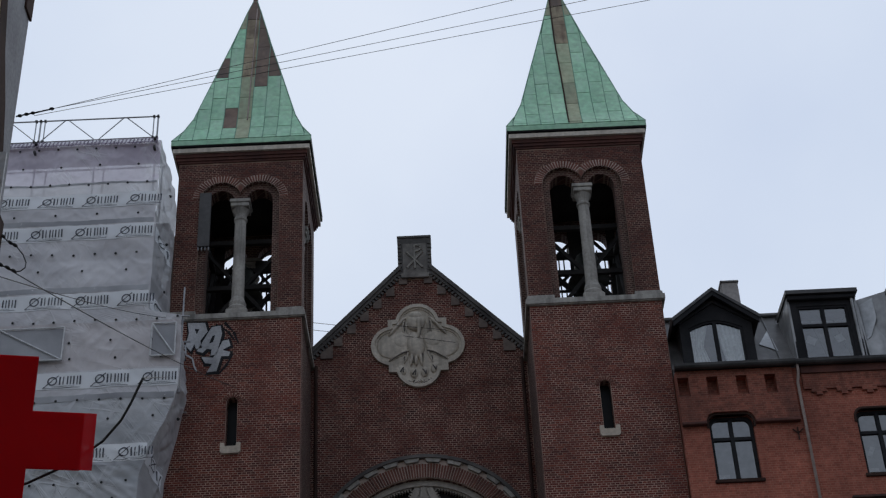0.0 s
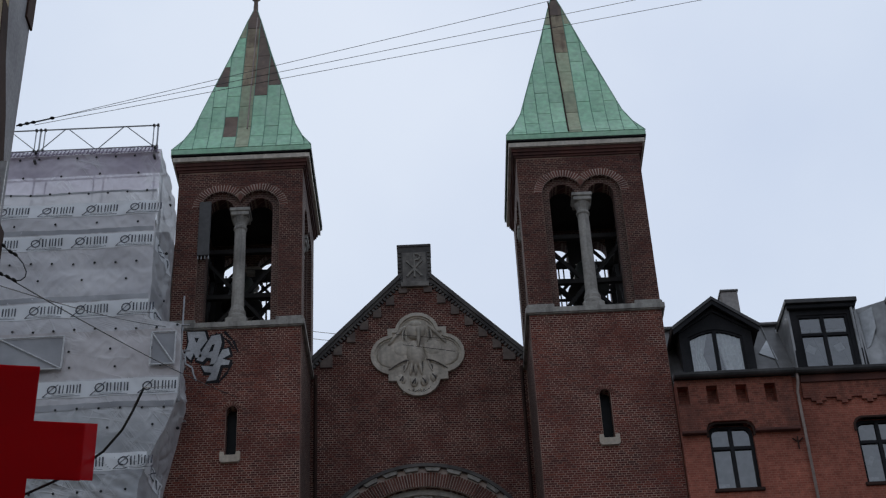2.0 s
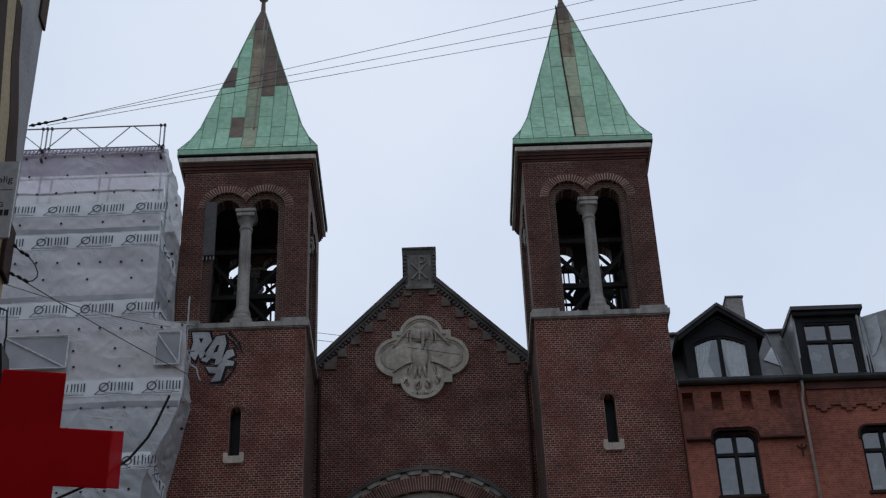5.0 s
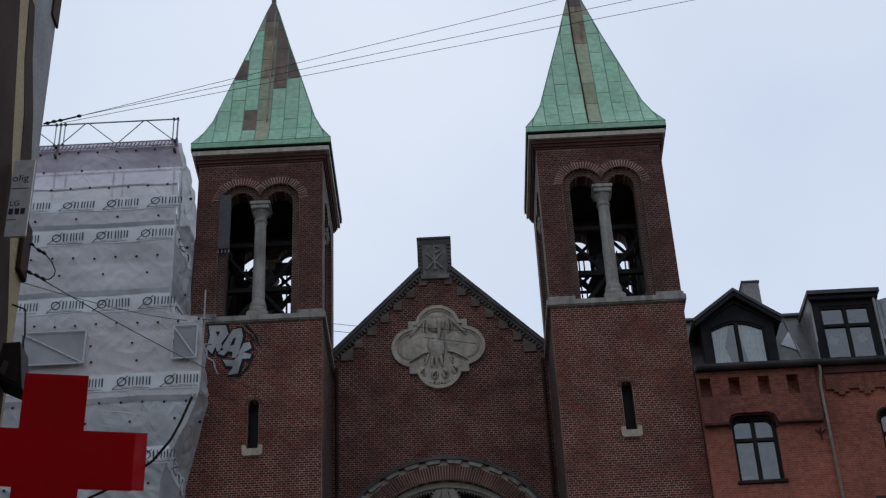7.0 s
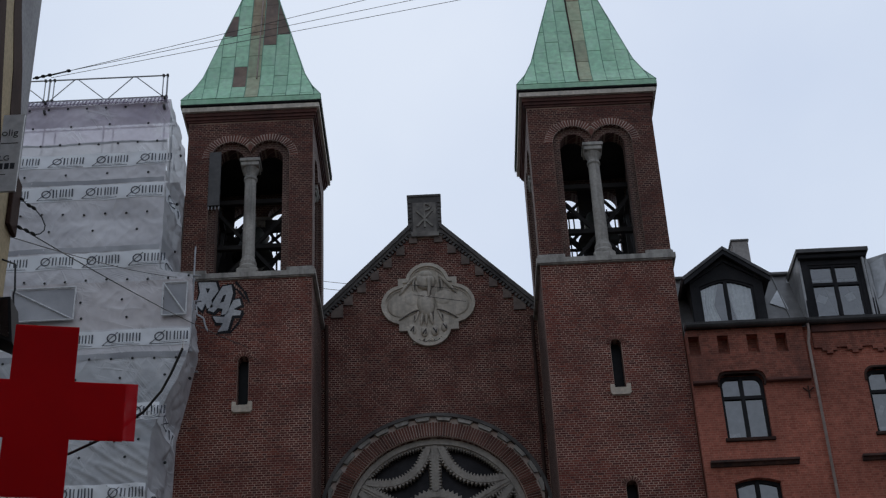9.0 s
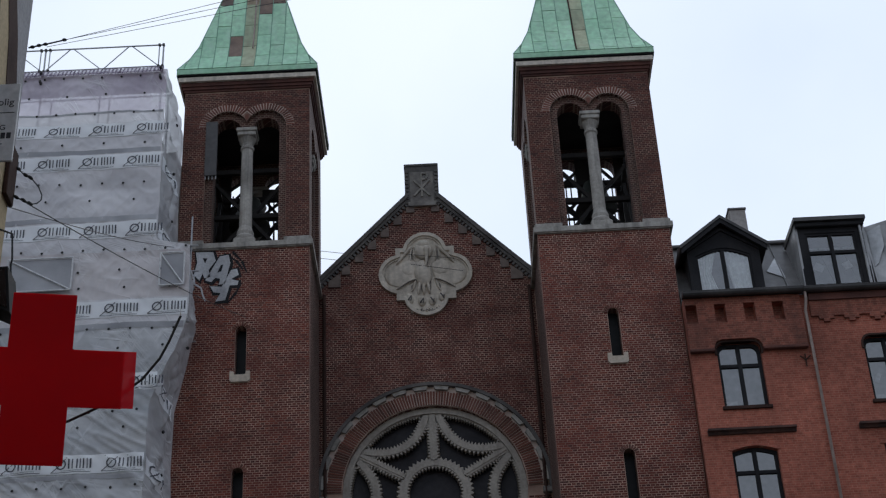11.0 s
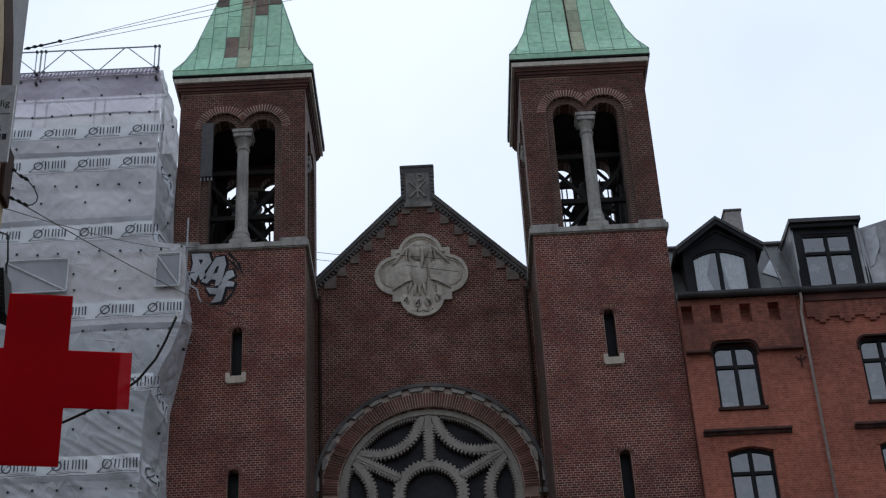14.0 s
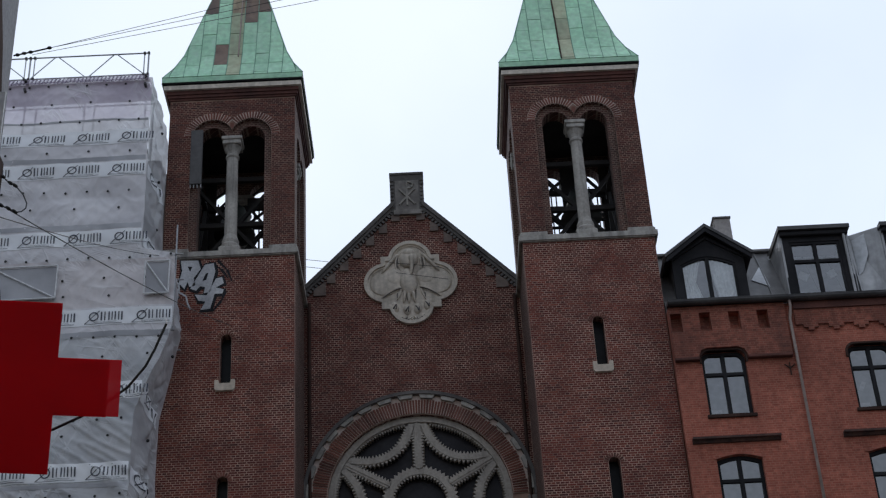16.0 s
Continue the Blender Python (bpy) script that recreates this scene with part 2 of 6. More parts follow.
STAINED_COPPER = weathered("stained_copper", (0.36, 0.44, 0.28), (0.42, 0.43, 0.28), 0.6, 0.15, fine=6, coarse=1.0, bump=0.12, streak=((0.30, 0.26, 0.175), 0.6), per_piece=0.15)
RUN_COPPER = weathered("rust_run_copper", (0.235, 0.175, 0.108), (0.36, 0.30, 0.19), 0.6, 0.15, fine=6, coarse=1.6, bump=0.12, streak=((0.10, 0.058, 0.036), 0.85), per_piece=0.15)
SEAM_COPPER = weathered("seam_copper", (0.13, 0.27, 0.19), (0.19, 0.35, 0.25), 0.6, 0.15, fine=8)
SLATE = weathered("dark_zinc_roof", (0.095, 0.09, 0.088), (0.185, 0.177, 0.172), 0.45, 0.15, fine=5, coarse=1.1, bump=0.15, streak=((0.08, 0.075, 0.07), 0.6))
ZINC = weathered("weathered_zinc", (0.24, 0.238, 0.24), (0.44, 0.437, 0.435), 0.4, 0.25, fine=4, coarse=1.2, bump=0.08, streak=((0.16, 0.155, 0.15), 0.6))
BLACK_PAINT = weathered("black_paint", (0.014, 0.014, 0.016), (0.028, 0.027, 0.029), 0.7, fine=25, bump=0.1)
BROWN_PAINT = weathered("dark_brown_paint", (0.040, 0.022, 0.018), (0.070, 0.040, 0.032), 0.85, fine=20, bump=0.15)
GUTTER = weathered("dark_gutter_metal", (0.045, 0.042, 0.042), (0.085, 0.08, 0.078), 0.5, 0.3, fine=10, bump=0.1)
PIPE = weathered("rusty_downpipe_zinc", (0.27, 0.205, 0.175), (0.40, 0.315, 0.275), 0.5, 0.3, fine=9, bump=0.1)
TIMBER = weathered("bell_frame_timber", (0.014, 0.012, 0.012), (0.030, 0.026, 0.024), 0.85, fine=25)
BRONZE = weathered("dark_bronze", (0.03, 0.033, 0.028), (0.055, 0.055, 0.045), 0.5, 0.6, fine=15)
LEADED = weathered("leaded_glass", (0.020, 0.018, 0.021), (0.040, 0.037, 0.041), 0.4, fine=9, bump=0.2)
SLIT_GLASS = weathered("dark_slit_glass", (0.008, 0.009, 0.010), (0.016, 0.016, 0.017), 0.45, fine=9, bump=0.2)
SOOTY_LEDGE = weathered("sooty_ledge", (0.045, 0.028, 0.024), (0.105, 0.052, 0.040), 0.9, fine=12, coarse=3.0, bump=0.5)
OXBLOOD = weathered("oxblood_moulding", (0.085, 0.032, 0.024), (0.14, 0.05, 0.036), 0.85, fine=18)
# pale colour for reflections painted on the zinc roof
SHEEN_PAINT = weathered("painted_reflection", (0.42, 0.43, 0.44), (0.55, 0.56, 0.57), 0.5, 0.2, fine=6)
TUBE = weathered("galvanised_tube", (0.30, 0.30, 0.31), (0.42, 0.42, 0.43), 0.45, 0.6, fine=14, bump=0.1)
RENDER_YELLOW = weathered("yellow_render", (0.50, 0.39, 0.225), (0.58, 0.46, 0.275), 0.9, fine=22, streak=((0.28, 0.225, 0.15), 0.4))
RENDER_GREY = weathered("grey_render", (0.33, 0.325, 0.33), (0.42, 0.415, 0.415), 0.9, fine=22, streak=((0.24, 0.235, 0.235), 0.4))
PALE_WALL = weathered("pale_render", (0.36, 0.33, 0.31), (0.45, 0.42, 0.40), 0.9, fine=15)
ASPHALT = weathered("asphalt", (0.042, 0.042, 0.044), (0.062, 0.061, 0.06), 0.9, fine=35)
PAVING = weathered("paving_stone", (0.2, 0.195, 0.185), (0.28, 0.27, 0.255), 0.9, fine=20)
SIGN_WHITE = weathered("sign_board_white", (0.72, 0.72, 0.72), (0.80, 0.80, 0.80), 0.5, fine=10, bump=0.05)
INK = weathered("print_ink", (0.022, 0.024, 0.032), (0.035, 0.037, 0.045), 0.6, fine=15, bump=0.05)
BANNER_INK = weathered("banner_print", (0.05, 0.055, 0.075), (0.10, 0.105, 0.125), 0.6, fine=4, bump=0.05)
GRAFFITI = weathered("chalky_spray_paint", (0.32, 0.32, 0.33), (0.60, 0.60, 0.61), 0.85, fine=16, bump=0.3)
RUBBER = weathered("black_rubber", (0.012, 0.012, 0.013), (0.022, 0.022, 0.022), 0.6, fine=20, bump=0.1)
CURTAIN = weathered("white_curtain", (0.80, 0.81, 0.79), (0.88, 0.89, 0.87), 0.9, fine=12)
ROOM = weathered("room_wall", (0.45, 0.46, 0.47), (0.55, 0.56, 0.57), 0.9, fine=5)
PAPER = weathered("white_paper", (0.6, 0.6, 0.6), (0.7, 0.7, 0.7), 0.8, fine=10)
for quiet in (BROWN_PAINT, BLACK_PAINT, SLIT_GLASS, LEADED):
    quiet.node_tree.nodes["Principled BSDF"].inputs["Specular IOR Level"].default_value = 0.15
GLASS = glass("window_glass")
def film_sheet(name, a, b, clear, back, lean, streaks, crease=0.5):
    """Thin plastic film: cloudy tone, pale stretch creases that run along the lean (degrees), and a clear share."""
    m, n, l, p = material(name, 0.34)
    tl, tr, m1, m2 = n.new("ShaderNodeBsdfTranslucent"), n.new("ShaderNodeBsdfTransparent"), n.new("ShaderNodeMixShader"), n.new("ShaderNodeMixShader")
    pos = n.new("ShaderNodeNewGeometry").outputs["Position"]
    col = ramp(n, l, noise_node(n, l, 0.8, 5, pos, (0.7, 0.7, 1.8)), a, b, 0.3, 0.7)
    lines = []
    for k, (turn, scale) in enumerate(((lean, 0.55), (lean + 38, 0.42), (lean - 64, 0.36))):
        mp = n.new("ShaderNodeMapping")
        mp.inputs["Rotation"].default_value, mp.inputs["Location"].default_value = (0, radians(turn), 0), (3.1 * k, 0, 1.7 * k)
        l.new(pos, mp.inputs["Vector"])
        f = noise_node(n, l, scale, 3, mp.outputs[0], (streaks, 1.0, 0.45))
        f.node.inputs["Distortion"].default_value = 0.35
        d = n.new("ShaderNodeMath")
        d.operation = "SUBTRACT"
        d.inputs[1].default_value = 0.5
        l.new(f, d.inputs[0])
        e = n.new("ShaderNodeMath")
        e.operation = "ABSOLUTE"
        l.new(d.outputs[0], e.inputs[0])
        r = n.new("ShaderNodeMapRange")
        r.inputs[1].default_value, r.inputs[2].default_value, r.inputs[3].default_value, r.inputs[4].default_value = 0.0, 0.03, 1.0, 0.0
        l.new(e.outputs[0], r.inputs[0])
        lines.append(r.outputs[0])
    both = lines[0]
    for q in lines[1:]:
        mx = n.new("ShaderNodeMath")
        mx.operation = "MAXIMUM"
        l.new(both, mx.inputs[0])
        l.new(q, mx.inputs[1])
        both = mx.outputs[0]
    gate = n.new("ShaderNodeMapRange")
    gate.inputs[1].default_value, gate.inputs[2].default_value, gate.inputs[4].default_value = 0.45, 0.68, crease
    l.new(noise_node(n, l, 0.7, 3, pos), gate.inputs[0])
    amount = n.new("ShaderNodeMath")
    amount.operation = "MULTIPLY"
    l.new(both, amount.inputs[0])
    l.new(gate.outputs[0], amount.inputs[1])
    col = mixed(n, l, amount.outputs[0], col, (0.93, 0.93, 0.94))
    l.new(col, p.inputs["Base Color"])
    l.new(col, tl.inputs[0])
    m1.inputs[0].default_value, m2.inputs[0].default_value = back, clear
    for src, dst in ((p.outputs[0], m1.inputs[1]), (tl.outputs[0], m1.inputs[2]), (m1.outputs[0], m2.inputs[1]), (tr.outputs[0], m2.inputs[2]), (m2.outputs[0], n["Material Output"].inputs[0])):
        l.new(src, dst)
    p.inputs["Specular IOR Level"].default_value = 0.6
    bumped(n, l, p, amount.outputs[0], 0.8, 0.04)
    return m


TARP = film_sheet("scaffold_sheeting", (0.60, 0.58, 0.60), (0.88, 0.855, 0.87), 0.08, 0.15, 35, 3.0, 0.5)
VIOLET_TARP = film_sheet("violet_sheeting", (0.54, 0.465, 0.555), (0.82, 0.745, 0.82), 0.14, 0.15, 35, 3.5, 0.7)
PINK_TARP = film_sheet("pinkish_sheeting", (0.64, 0.585, 0.585), (0.80, 0.745, 0.74), 0.10, 0.15, 40, 3.0, 0.35)
CLEAR_TARP = film_sheet("clear_sheeting", (0.42, 0.43, 0.45), (0.74, 0.74, 0.75), 0.16, 0.15, 38, 4.5, 0.65)
FLAP_TARP = film_sheet("crumpled_sheeting", (0.46, 0.455, 0.47), (0.82, 0.815, 0.82), 0.14, 0.2, 15, 4.0, 0.8)
TARP_SEAM = sheer("overlapped_sheeting", (0.36, 0.36, 0.38), (0.52, 0.52, 0.54), 0.02, 0.15, 0.45, 5.0)
BANNER = sheer("printed_sheeting", (0.87, 0.88, 0.90), (0.94, 0.95, 0.96), 0.0, 0.12, 0.5, 2.2, None, 0.4, True)
NETTING = sheer("violet_mesh", (0.30, 0.25, 0.33), (0.42, 0.36, 0.44), 0.25, 0.3, 0.6, 40.0)
RED_ACRYLIC = sheer("red_acrylic", (0.74, 0.005, 0.020), (0.82, 0.007, 0.024), 0.20, 0.55, 0.45, 2.0, None, 0.12)


# ---- mesh helpers ----
def part(name, bm, mat, parent=None, label="", smooth=False, sided=False):
    me = bpy.data.meshes.new(name)
    if not sided:
        bmesh.ops.recalc_face_normals(bm, faces=bm.faces)
    bm.to_mesh(me)
    bm.free()
    for mm in mat if isinstance(mat, (list, tuple)) else [mat]:
        me.materials.append(mm)
    if smooth:
        me.polygons.foreach_set("use_smooth", [True] * len(me.polygons))
    ob = new(name, me)
    ob.parent = parent
    if label:
        tagged(ob, label)
    return ob


def thing(name, label, category, group="", kind="", at=(0, 0, 0)):
    ob = new(name)
    ob.location = at
    return tagged(ob, label, category, group, kind)


def box(bm, x0, x1, y0, y1, z0, z1, bevel=0.0, m=None):
    vs = [bm.verts.new((x, y, z)) for x in (x0, x1) for y in (y0, y1) for z in (z0, z1)]
    fs = [bm.faces.new([vs[i] for i in f]) for f in ((0, 1, 3, 2), (4, 6, 7, 5), (0, 4, 5, 1), (2, 3, 7, 6), (0, 2, 6, 4), (1, 5, 7, 3))]
    if bevel:
        es = list({e for f in fs for e in f.edges})
        r = bmesh.ops.bevel(bm, geom=es, offset=bevel, segments=1, affect="EDGES")
        vs = list({v for f in r["faces"] for v in f.verts} | {v for v in vs if v.is_valid})
    if m is not None:
        for v in vs:
            v.co = m @ v.co
    return vs


def plate(bm, loops, y0, y1, m=None):
    """A slab between y0 and y1 with the outline loops[0] and holes loops[1:], each a list of (x, z)."""
    tris = tess([[Vector((x, z, 0)) for x, z in lp] for lp in loops])
    flat = [q for lp in loops for q in lp]
    a = [bm.verts.new((x, y0, z)) for x, z in flat]
    b = [bm.verts.new((x, y1, z)) for x, z in flat]
    for i, j, k in tris:
        for vs in ((a[i], a[j], a[k]), (b[k], b[j], b[i])):
            try:
                bm.faces.new(vs)
            except ValueError:
                pass
    at = 0
    for lp in loops:
        k = len(lp)
        for i in range(k):
            j = (i + 1) % k
            bm.faces.new((a[at + i], a[at + j], b[at + j], b[at + i]))
        at += k
    if m is not None:
        for v in a + b:
            v.co = m @ v.co


def tess(loops):
    from mathutils import geometry
    return geometry.tessellate_polygon(loops)


def arc(cx, cz, r, a0, a1, n):
    return [(cx + r * math.cos(radians(a0 + (a1 - a0) * i / n)), cz + r * math.sin(radians(a0 + (a1 - a0) * i / n))) for i in range(n + 1)]


def arched(x0, x1, z0, spring, n=12):
    """An opening with a round head, as a loop."""
    r = (x1 - x0) / 2
    return [(x0, z0), (x1, z0)] + arc((x0 + x1) / 2, spring, r, 0, 180, n)


def lathe(bm, prof, n, m):
    """Turned body about z: prof is a list of (radius, z)."""
    rings = [[bm.verts.new(m @ Vector((r * math.cos(2 * math.pi * i / n), r * math.sin(2 * math.pi * i / n), z))) for i in range(n)] for r, z in prof]
    for p, q in zip(rings, rings[1:]):
        for i in range(n):
            bm.faces.new((p[i], p[(i + 1) % n], q[(i + 1) % n], q[i]))
    bm.faces.new(rings[0][::-1])
    bm.faces.new(rings[-1])


def rod(bm, a, b, r, n=6):
    a, b = Vector(a), Vector(b)
    q = (b - a).to_track_quat("Z", "Y").to_matrix().to_4x4()
    lathe(bm, [(r, 0), (r, (b - a).length)], n, Matrix.Translation(a) @ q)


def beam(bm, a, b, w, h):
    a, b = Vector(a), Vector(b)
    q = Matrix.Translation(a) @ (b - a).to_track_quat("Y", "Z").to_matrix().to_4x4()
    box(bm, -w / 2, w / 2, 0, (b - a).length, -h / 2, h / 2, 0, q)


def tube(bm, pts, r, n=6):
    """One continuous round skin along the points."""
    pts = [Vector(p) for p in pts]
    rings = []
    for i, p in enumerate(pts):
        t = (pts[min(i + 1, len(pts) - 1)] - pts[max(i - 1, 0)]).normalized()
        side = t.cross(Vector((0.02, 0.95, 0.31))).normalized()
        up = side.cross(t)
        rings.append([bm.verts.new(p + r * (math.cos(2 * math.pi * k / n) * side + math.sin(2 * math.pi * k / n) * up)) for k in range(n)])
    for a, b in zip(rings, rings[1:]):
        for k in range(n):
            bm.faces.new((a[k], a[(k + 1) % n], b[(k + 1) % n], b[k]))
    bm.faces.new(rings[0][::-1])
    bm.faces.new(rings[-1])


def sag(a, b, drop, n=16):
    a, b = Vector(a), Vector(b)
    return [a.lerp(b, i / n) - Vector((0, 0, drop * 4 * (i / n) * (1 - i / n))) for i in range(n + 1)]


# ---- ground ----
bm = bmesh.new()
box(bm, -400, 400, -400, 600, GROUND - 0.6, GROUND)
tagged(part("ground", bm, ASPHALT), "dark asphalt street surface between the buildings", "road", kind="structure")
bm = bmesh.new()
box(bm, -40, 40, 34.6, 60, GROUND - 0.1, GROUND + 0.12, 0.01)
tagged(part("pavement", bm, PAVING), "grey paved footway in front of the church", "pavement", kind="structure")


# ---- church ----
TOWER_Y, HALF, EAVE, GABLE_Y, MID = 38.2, 1.853, 2.1, 41.2, -0.345
TOWERS = (-5.385, 4.715)
SPIRE = [(2.10, 31.52), (1.80, 32.13), (1.56, 32.80), (1.06, 34.88), (0.665, 36.50), (0.22, 38.45), (0.06, 39.08)]
church = thing("church", "twin-towered dark red brick church with green copper spires", "church")
TOWER_CY = TOWER_Y + HALF
SLITS = (21.22, 17.03, 12.75)


def ring_frame(bm, cx, half, y_c, z0, z1, inner):
    plate_m = Matrix.Translation((cx, y_c, 0)) @ Matrix(((1, 0, 0, 0), (0, 0, 1, 0), (0, 1, 0, 0), (0, 0, 0, 1)))
    plate(bm, [[(-half, -half), (half, -half), (half, half), (-half, half)], [(-inner, -inner), (inner, -inner), (inner, inner), (-inner, inner)]], z0, z1, plate_m)


def belfry_wall(bm, m, full):
    """One side of the bell stage, facing -y, round x = 0: outer recess and the two inner arches."""
    w, s, sill = (HALF if full else HALF - 0.58), 29.46, 25.42
    outline = [(-w, sill - 0.1), (w, sill - 0.1), (w, 31.1), (-w, 31.1)]
    ro, cx = 0.60, 0.565
    meet = math.degrees(math.acos(cx / ro))
    head = arc(cx, s, ro, 0, 180 - meet, 12) + arc(-cx, s, ro, meet, 180, 12)
    recess = [(-cx - ro, sill), (cx + ro, sill)] + head
    plate(bm, [outline, recess], 0, 0.13, m)
    # open below the springing between the two arches: one hole with a hanging spandrel
    hole = [(-0.955, sill), (0.955, sill)] + arc(cx, s, 0.39, 0, 180, 14) + arc(-cx, s, 0.39, 0, 180, 14)
    plate(bm, [outline, hole], 0.13, 0.58, m)


brick_meshes = []
for k in range(5):
    bm = bmesh.new()
    v = 0.004 * (k - 2)
    ins = box(bm, -0.022, 0.022, -0.012 - 0.003 * k, 0.05, 0.0, 0.225 + v)
    for q in ins:
        q.co.x *= 1 + 0.32 * q.co.z / 0.23
    me = bpy.data.meshes.new("arch_brick")
    bmesh.ops.recalc_face_normals(bm, faces=bm.faces)
    bm.to_mesh(me)
    bm.free()
    me.materials.append(ARCH_BRICK)
    brick_meshes.append(me)


def arch_bricks(parent, cx, y, cz, r, a0, a1, pitch, stretch=1.0, wide=1.0):
    n = round(radians(abs(a1 - a0)) * r / pitch)
    for i in range(n):
        a = a0 + (a1 - a0) * (i + 0.5) / n
        ob = new("arch_brick", brick_meshes[random.randrange(5)])
        ob.parent = parent
        ob.matrix_basis = Matrix.Translation((cx + r * math.cos(radians(a)), y, cz + r * math.sin(radians(a)))) @ pose(0, 0, 0, 0, 90 - a, 0) @ Matrix.Diagonal((wide, 1, stretch, 1))


def turn_about(cx, k):
    """Side k of a tower: 0 front, 1 right, 2 back, 3 left."""
    return Matrix.Translation((cx, TOWER_CY, 0)) @ pose(0, 0, 0, 0, 0, 90 * k) @ Matrix.Translation((0, -HALF, 0))


BACK_WORK = {
    -1: (((-1.2, -0.86, 25.4, 29.9), (-0.86, -0.15, 25.4, 28.75), (0.66, 1.2, 25.4, 29.9), (0.1, 0.66, 28.95, 29.32)),
         ((-0.86, 29.30, -0.30, 29.72, 0.07), (-0.84, 28.80, -0.40, 29.30, 0.06), (-0.55, 28.70, -0.55, 29.85, 0.05), (0.12, 28.95, 0.66, 28.20, 0.07), (0.12, 28.25, 0.66, 28.75, 0.07), (0.30, 27.2, 0.34, 28.9, 0.045), (0.50, 27.2, 0.47, 28.9, 0.035),
          (0.10, 28.15, 0.66, 28.10, 0.06), (0.10, 27.80, 0.66, 27.78, 0.05), (0.20, 27.30, 0.66, 28.05, 0.05), (0.28, 29.35, 0.66, 29.70, 0.06))),
    1: (((-0.27, 0.20, 25.4, 29.9), (0.93, 1.2, 25.4, 29.9), (-1.2, -0.86, 25.4, 28.3)),
        ((-0.98, 28.35, -0.2, 28.33, 0.075), (-0.98, 27.62, -0.2, 27.60, 0.07), (-0.95, 29.50, -0.25, 28.85, 0.08), (-0.95, 28.65, -0.25, 29.35, 0.08), (-0.95, 27.55, -0.25, 28.30, 0.08), (-0.95, 28.30, -0.25, 27.70, 0.07), (-0.90, 27.40, -0.3, 27.0, 0.06),
         (0.15, 28.75, 1.0, 28.72, 0.075), (0.15, 27.85, 1.0, 27.83, 0.07), (0.20, 28.70, 0.95, 27.95, 0.08), (0.30, 29.65, 0.95, 28.85, 0.08), (0.25, 27.80, 0.9, 27.3, 0.06))),
}


def tower(cx, tag):
    # lower stage, hollow, with slit windows through the front wall
    bm = bmesh.new()
    slits = [arched(-0.15, 0.15, z, z + 1.37, 8) for z in SLITS]
    plate(bm, [[(-HALF, GROUND), (HALF, GROUND), (HALF, 25.25), (-HALF, 25.25)]] + slits, 0, 0.5, turn_about(cx, 0))
    low = part("tower_shaft", bm, BRICK, church, "dark red brick tower shaft with narrow slit windows")
    # side walls take the darker brick: their shade is put into the colour
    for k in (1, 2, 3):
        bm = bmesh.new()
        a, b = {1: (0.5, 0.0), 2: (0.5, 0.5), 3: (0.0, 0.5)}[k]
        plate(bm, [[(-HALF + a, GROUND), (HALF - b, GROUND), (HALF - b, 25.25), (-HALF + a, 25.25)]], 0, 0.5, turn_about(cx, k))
        part("shaft_side", bm, DIM_BRICK, low)
    for z in SLITS:
        bm = bmesh.new()
        box(bm, cx - 0.16, cx + 0.16, TOWER_Y + 0.3, TOWER_Y + 0.34, z, z + 1.54)
        part("slit_pane", bm, SLIT_GLASS, low)
    for z in SLITS:
        bm = bmesh.new()
        plate(bm, [[(-0.27, -0.15), (-0.22, -0.21), (0.22, -0.21), (0.27, -0.15), (0.27, 0.10), (0.165, 0.10), (0.15, 0.0), (-0.15, 0.0), (-0.165, 0.10), (-0.27, 0.10)]], TOWER_Y - 0.09, TOWER_Y + 0.15, Matrix.Translation((cx, 0, z)))
        part("slit_sill", bm, SILL_STONE, low, "pale limestone sill with raised ends")
        arch_bricks(low, cx, TOWER_Y, z + 1.37, 0.155, 0, 180, 0.05, 0.5, 0.95)
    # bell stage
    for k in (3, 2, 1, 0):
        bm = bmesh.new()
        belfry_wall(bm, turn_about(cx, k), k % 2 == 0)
        top = part("bell_stage_wall", bm, DIM_BRICK, church, "brick bell stage wall with paired round-arched openings")
    # stone string course with raised corner blocks
    bm = bmesh.new()
    ring_frame(bm, cx, HALF + 0.10, TOWER_CY, 25.24, 25.40, HALF - 0.58)
    for k in range(4):
        m = turn_about(cx, k)
        for x0, x1 in ((-HALF - 0.02, -1.13), (1.13, HALF + 0.02)):
            box(bm, x0, x1, -0.06, 0.12, 25.40, 25.545, 0.02, m)
        plate(bm, [[(-HALF - 0.1, 0), (HALF + 0.1, 0), (HALF + 0.06, -0.03), (-HALF - 0.06, -0.03)]], -0.06, 0, m @ Matrix.Translation((0, 0, 25.24)))
    part("string_course", bm, STONE, church, "weathered grey stone string course")
    for k in range(4):
        m = turn_about(cx, k)
        bm = bmesh.new()
        c = m @ Matrix.Translation((0, 0.30, 0))
        box(bm, -0.30, 0.30, -0.30, 0.26, 25.40, 25.62, 0.03, c)
        lathe(bm, [(0.29, 25.62), (0.30, 25.72), (0.24, 25.80), (0.25, 25.90), (0.205, 26.02), (0.185, 26.10), (0.165, 28.78), (0.20, 28.82), (0.20, 28.88), (0.165, 28.92), (0.175, 29.0), (0.26, 29.22)], 16, c)
        box(bm, -0.265, 0.265, -0.28, 0.28, 29.20, 29.34, 0.02, c)
        box(bm, -0.30, 0.30, -0.31, 0.30, 29.34, 29.46, 0.015, c)
        part("column", bm, STONE, top, "stone column with a block capital")
    # corbelled brick cornice, stone bed mould, copper eaves
    bm = bmesh.new()
    for z0, z1, o in ((30.80, 30.87, 0.04), (30.87, 30.97, 0.08), (30.97, 31.10, 0.12)):
        ring_frame(bm, cx, HALF + o, TOWER_CY, z0, z1, HALF - 0.5)
